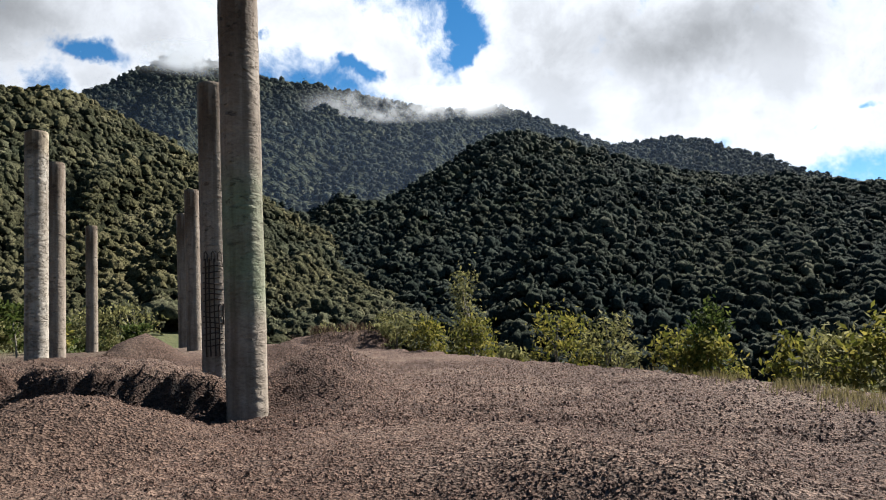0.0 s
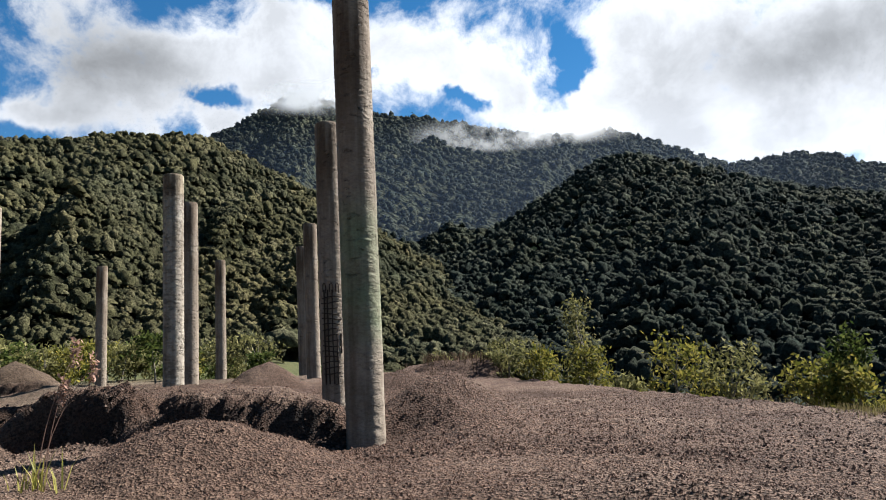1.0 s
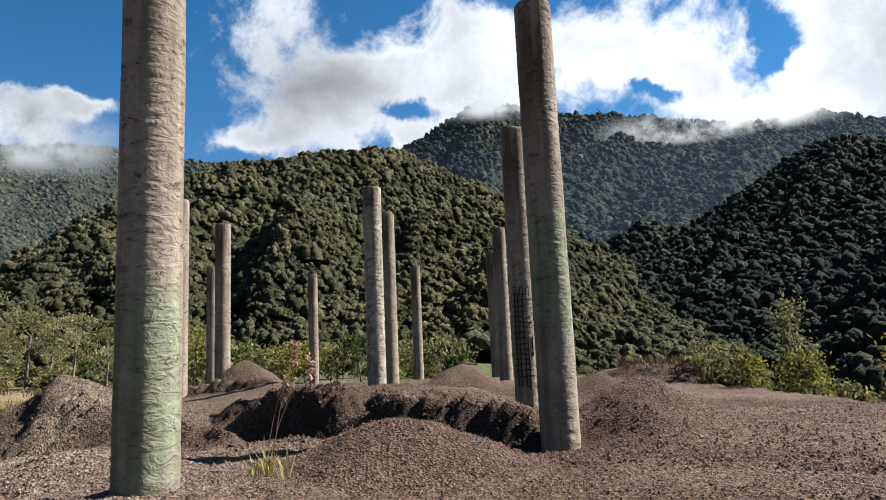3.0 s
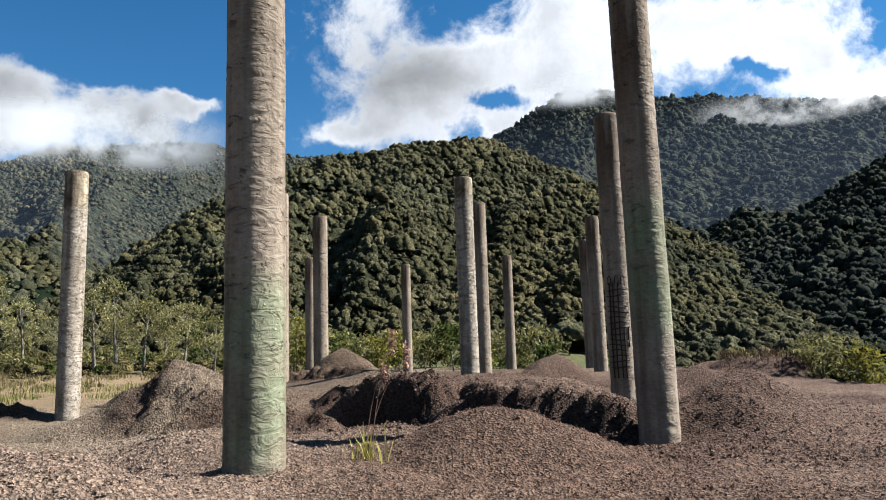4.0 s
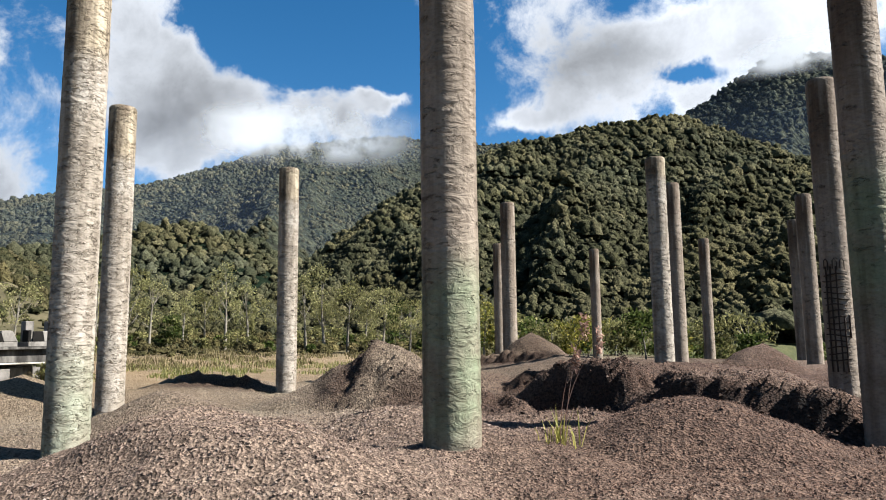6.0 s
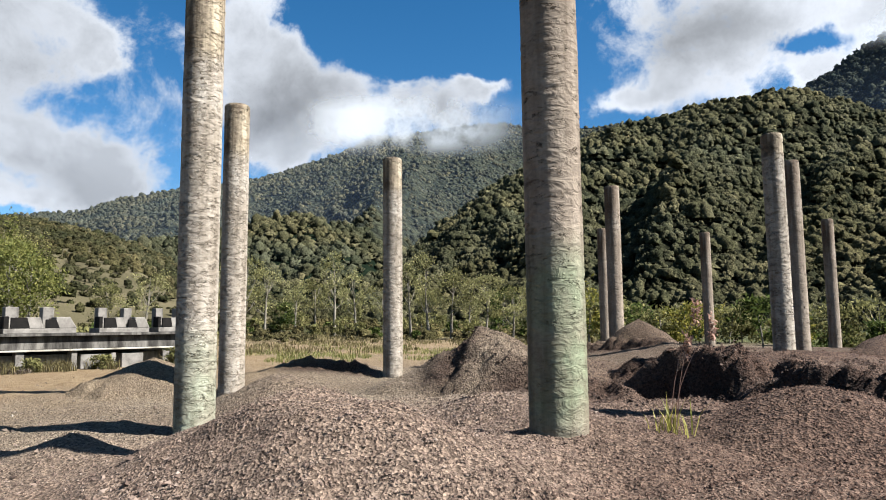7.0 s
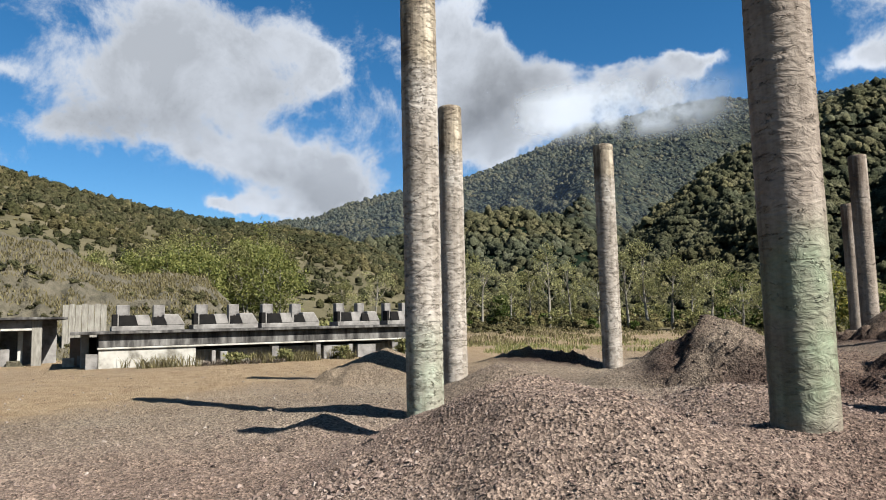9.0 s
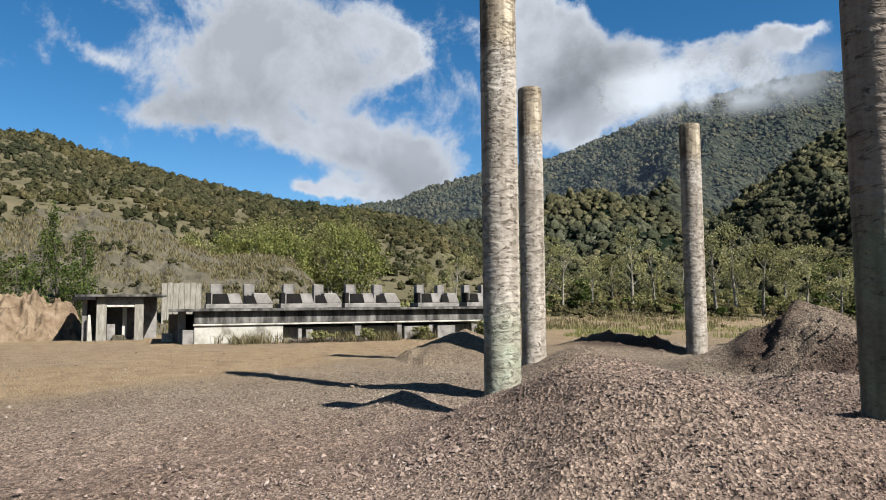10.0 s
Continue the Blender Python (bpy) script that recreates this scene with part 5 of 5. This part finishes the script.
def edge_strip(n):
    az = rng.uniform(-36, -13, n)
    d = np.interp(az, [-36, -31.8, -27.7, -22, -16, -13], [9.6, 11, 12.2, 14.4, 17.2, 18.5]) + rng.normal(0.2, 0.55, n)
    k = fbm(np.stack([az * 0.9, d * 0.9], 1), 2) > -0.15
    az, d = az[k], d[k]
    return -np.sin(np.radians(az)) * d, np.cos(np.radians(az)) * d


blades("edge_grass", scatter(3600, edge_strip), 0.16, 0.005, MAT_DRY, "dry grass along the yard's edge", "grass")


def field_strip(n):
    az = rng.uniform(48, 80, n)
    d = rng.uniform(30, 50, n)
    k = fbm(np.stack([az * 0.35, d * 0.3], 1), 3) > 0.12
    az, d = az[k], d[k]
    return -np.sin(np.radians(az)) * d, np.cos(np.radians(az)) * d


blades("field_grass", scatter(16000, field_strip), 0.24, 0.014, MAT_GRASS, "yellow-green grass on the dirt beyond the heaps", "grass")


def deck_foot(n):
    u, v = rng.uniform(-5.5, 8.0, n), rng.normal(-0.7, 0.4, n)
    k = fbm(np.stack([u * 1.3, v], 1), 2) > 0.05
    m = np.array(F88)
    u, v = u[k], v[k]
    return m[0, 0] * u + m[0, 1] * v + m[0, 3], m[1, 0] * u + m[1, 1] * v + m[1, 3]


blades("deck_weeds", scatter(3600, deck_foot), 0.48, 0.014, MAT_DRY, "dry weeds along the deck's plinth", "weeds", bend=0.8)
for k, (u, v, h, w) in enumerate([(7.3, -1.0, 1.25, 1.5), (6.4, -1.2, 0.8, 1.1), (3.4, -0.7, 0.55, 0.9), (0.9, -0.8, 0.5, 0.9), (-1.2, -0.9, 0.45, 1.1)]):
    q = F88 @ Vector((u, v, 0))
    tree("weed_bush", q.x, q.y, h, w, MAT_LEAF_O, "dry olive weed bush at the deck's plinth", "bush", 500 + k, 40, 0.07, 18, 0.05)


def branch_heap(n):
    u, v = rng.uniform(-2.6, 0.8, n), rng.normal(-0.95, 0.25, n)
    m = np.array(F88)
    return m[0, 0] * u + m[0, 1] * v + m[0, 3], m[1, 0] * u + m[1, 1] * v + m[1, 3]


blades("cut_branches", scatter(500, branch_heap), 0.22, 0.018, MAT_BRANCH, "grey-brown cut branches piled before the plinth", "branches", bend=3.0)

def pile_strip(n):
    az = rng.uniform(3.5, 14, n)
    d = rng.normal(28.0, 0.7, n)
    k = fbm(np.stack([az * 0.6, d * 0.4], 1), 3) > -0.2
    az, d = az[k], d[k]
    return -np.sin(np.radians(az)) * d, np.cos(np.radians(az)) * d


MAT_BRUSH = material("brown_brush", leaf_nodes((0.05, 0.034, 0.024), (0.11, 0.076, 0.052), (0.2, 0.14, 0.09)), 0.9, 0.05)
blades("brown_brush", scatter(1500, pile_strip), 0.3, 0.016, MAT_BRUSH, "dead brown brush along the yard's edge", "brush", bend=0.9)

# grass tussock with a tall red-plumed stalk
tx, ty = -4.9, 5.95
tuss = new("grass_tussock")
tuss.location = (tx, ty, ground_at(tx, ty))
tagged(tuss, "yellow-green grass tussock with tall reddish plumes", "grass", kind="thing")
blades("blade_tuft", np.stack([rng.normal(0, 0.1, 30), rng.normal(0, 0.07, 30), np.full(30, -0.02)], 1), 0.38, 0.009, MAT_TUSSOCK, "", "", parent=tuss, bend=0.5)
for k, (dx, dy, h) in enumerate([(0.2, 0.24, 1.3), (0.3, 0.3, 1.15), (0.08, 0.12, 0.95)]):
    pts = [(0.04 * k + dx * t * t, dy * t * t, h * t) for t in np.linspace(0, 1, 8)]
    v, f = tube(pts, 0.006, 0.004, 4)
    st = mesh_ob("stalk", v, f, MAT_PLUME, tuss)
    c = np.array(pts[-1])
    v, f = leaves(c + np.linspace(-0.16, 0.08, 10)[:, None] * np.array([0.05, 0, 1.0]), np.full((10, 3), 0.026), 7, 0.03, np.random.default_rng(k))
    mesh_ob("plume", v, f, MAT_PLUME, st)

# ---------------------------------------------------------------- loose stones
def octa():
    v = np.array([(1, 0, -0.3), (-1, 0, -0.3), (0, 1, -0.3), (0, -1, -0.3), (0.15, 0.1, 0.8)], float)
    f = np.array([(0, 2, 4), (2, 1, 4), (1, 3, 4), (3, 0, 4)])
    return v, f


def stones(name, n, az0, az1, d0, d1, s0, s1, mat, label, clods=False):
    az = np.radians(rng.uniform(az0, az1, n))
    d = d0 + (d1 - d0) * rng.uniform(0, 1, n) ** 1.25
    x, y = -np.sin(az) * d, np.cos(az) * d
    keep = rng.uniform(0, 1, n) < np.clip(1.25 - np.clip(-x - 0.9 * y - 3.2, 0, 9) * 0.22 + 0.5 * fbm(np.stack([x, y], 1) * 0.8, 2) + 1.1 * np.clip(fbm(np.stack([x * 0.22, y * 0.5], 1) + 7, 3), -1, 0.1), 0.1, 1)
    x, y = x[keep], y[keep]
    g0 = ground_height(x, y)
    steep = np.hypot(ground_height(x + 0.1, y) - g0, ground_height(x, y + 0.1) - g0) / 0.1
    earth_dark = earth_shading(x, y)
    ok = rng.uniform(0.25, 0.6, len(x)) < earth_dark if clods else (steep < 0.95) & (rng.uniform(0, 0.7, len(x)) > earth_dark)
    x, y = x[ok], y[ok]
    n = len(x)
    size = s0 + (s1 - s0) * rng.uniform(0, 1, n) ** 2.5
    z = ground_height(x, y) + size * 0.3
    bv, bf = octa()
    V = bv[None] * (1 + rng.uniform(-0.35, 0.35, (n, 5, 3)))
    a = rng.uniform(0, 2 * pi, n)
    t = rng.uniform(-0.6, 0.6, n)
    c, s = np.cos(a), np.sin(a)
    R = np.zeros((n, 3, 3))
    R[:, 0, 0], R[:, 0, 1], R[:, 1, 0], R[:, 1, 1], R[:, 2, 2] = c, -s, s, c, 1
    R2 = np.zeros((n, 3, 3))
    R2[:, 0, 0], R2[:, 0, 2], R2[:, 2, 0], R2[:, 2, 2], R2[:, 1, 1] = np.cos(t), np.sin(t), -np.sin(t), np.cos(t), 1
    V = np.einsum("nij,nkj->nki", R @ R2, V * np.stack([rng.uniform(0.7, 1.3, n), rng.uniform(0.6, 1.0, n), rng.uniform(0.5, 0.9, n)], 1)[:, None])
    V = V * size[:, None, None] + np.stack([x, y, z], 1)[:, None]
    F = (bf[None] + (np.arange(n) * 5)[:, None, None]).reshape(-1, 3)
    ob = mesh_ob(name, V.reshape(-1, 3), F, mat)
    at = ob.data.attributes.new("pale", "FLOAT", "POINT")
    at.data.foreach_set("value", np.repeat(paleness(x, y), 5).astype(np.float32))
    return tagged(ob, label, "gravel", kind="stuff")


stones("gravel_near", 118000, -36, 112, 3.4, 9.5, 0.006, 0.021, MAT_PEBBLE, "loose brown-grey crushed stone on the yard")
stones("earth_clods", 34000, -2, 64, 7.5, 19, 0.014, 0.055, MAT_CLOD, "dark clods and stones on the dug banks", True)
stones("yard_stones", 9000, 78, 114, 6, 27, 0.012, 0.05, MAT_PEBBLE, "scattered small stones on the dirt yard")
stones("gravel_far", 50000, -33, 90, 8.5, 20, 0.012, 0.036, MAT_PEBBLE, "coarser crushed stone on the heaps")


# ---------------------------------------------------------------- mist on the summits and a tinted sheet for the valley's haze
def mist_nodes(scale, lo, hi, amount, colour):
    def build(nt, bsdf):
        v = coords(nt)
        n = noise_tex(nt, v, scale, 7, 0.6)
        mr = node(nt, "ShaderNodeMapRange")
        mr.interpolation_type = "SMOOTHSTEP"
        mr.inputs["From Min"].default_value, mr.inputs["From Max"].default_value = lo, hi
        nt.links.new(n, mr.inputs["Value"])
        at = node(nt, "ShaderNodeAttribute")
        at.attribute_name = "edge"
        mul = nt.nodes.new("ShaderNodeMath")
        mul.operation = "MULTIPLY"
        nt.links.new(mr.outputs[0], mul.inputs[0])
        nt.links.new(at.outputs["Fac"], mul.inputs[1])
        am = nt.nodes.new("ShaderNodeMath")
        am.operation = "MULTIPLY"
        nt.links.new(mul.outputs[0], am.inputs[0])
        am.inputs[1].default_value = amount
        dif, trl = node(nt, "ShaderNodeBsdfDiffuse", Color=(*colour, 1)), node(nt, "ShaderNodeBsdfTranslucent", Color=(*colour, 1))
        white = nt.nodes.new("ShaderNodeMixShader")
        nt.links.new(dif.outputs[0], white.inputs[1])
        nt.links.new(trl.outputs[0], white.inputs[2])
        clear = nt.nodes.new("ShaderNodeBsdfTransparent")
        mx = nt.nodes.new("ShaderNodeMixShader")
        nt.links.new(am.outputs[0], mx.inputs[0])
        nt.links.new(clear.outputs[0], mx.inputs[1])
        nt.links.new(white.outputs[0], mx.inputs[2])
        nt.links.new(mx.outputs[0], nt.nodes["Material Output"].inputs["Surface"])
    return build


def mist(name, az0, az1, el0, el1, dist, mat, label, soft=0.35):
    """A curved sheet far off that carries mist or haze."""
    A, E = np.meshgrid(np.linspace(az0, az1, 60), np.linspace(el0, el1, 24))
    a, e = A.ravel(), E.ravel()
    d = np.full(len(a), dist)
    V = np.stack([-np.sin(np.radians(a)) * d, np.cos(np.radians(a)) * d, EYE + np.tan(np.radians(e)) * d], 1)
    idx = np.arange(len(V)).reshape(A.shape)
    F = np.stack([idx[:-1, :-1], idx[:-1, 1:], idx[1:, 1:], idx[1:, :-1]], -1).reshape(-1, 4)
    ob = mesh_ob(name, V, F, mat, smooth=True)
    u, w = (a - az0) / (az1 - az0), (e - el0) / (el1 - el0)
    edge = np.clip(np.minimum(u, 1 - u) / soft, 0, 1) * np.clip(w / soft, 0, 1) * np.clip((1 - w) / soft, 0, 1)
    at = ob.data.attributes.new("edge", "FLOAT", "POINT")
    at.data.foreach_set("value", (edge * edge * (3 - 2 * edge)).astype(np.float32))
    ob.visible_shadow = False
    return tagged(ob, label, "mist", kind="stuff")


MAT_MIST = material("mist", mist_nodes(0.011, 0.3, 0.6, 0.95, (0.9, 0.92, 0.95)))
# blue tint of a sheet that imitates haze before the far mountains
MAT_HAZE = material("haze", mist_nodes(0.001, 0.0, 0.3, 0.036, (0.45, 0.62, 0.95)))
mist("mist_far_summit", 47, 70, 13.6, 19.5, 1250.0, MAT_MIST, "white cloud hanging on the distant summit")
mist("mist_ridge", -9, 12, 15.2, 18.4, 1250.0, MAT_MIST, "thin white mist along the high ridge")
mist("mist_peak", 13, 25, 18.6, 21.8, 1250.0, MAT_MIST, "thin white mist round the peak")
mist("haze_sheet", -45, 110, -1.0, 21.0, 780.0, MAT_HAZE, "thin blue sheet added for the valley's haze", 0.3)
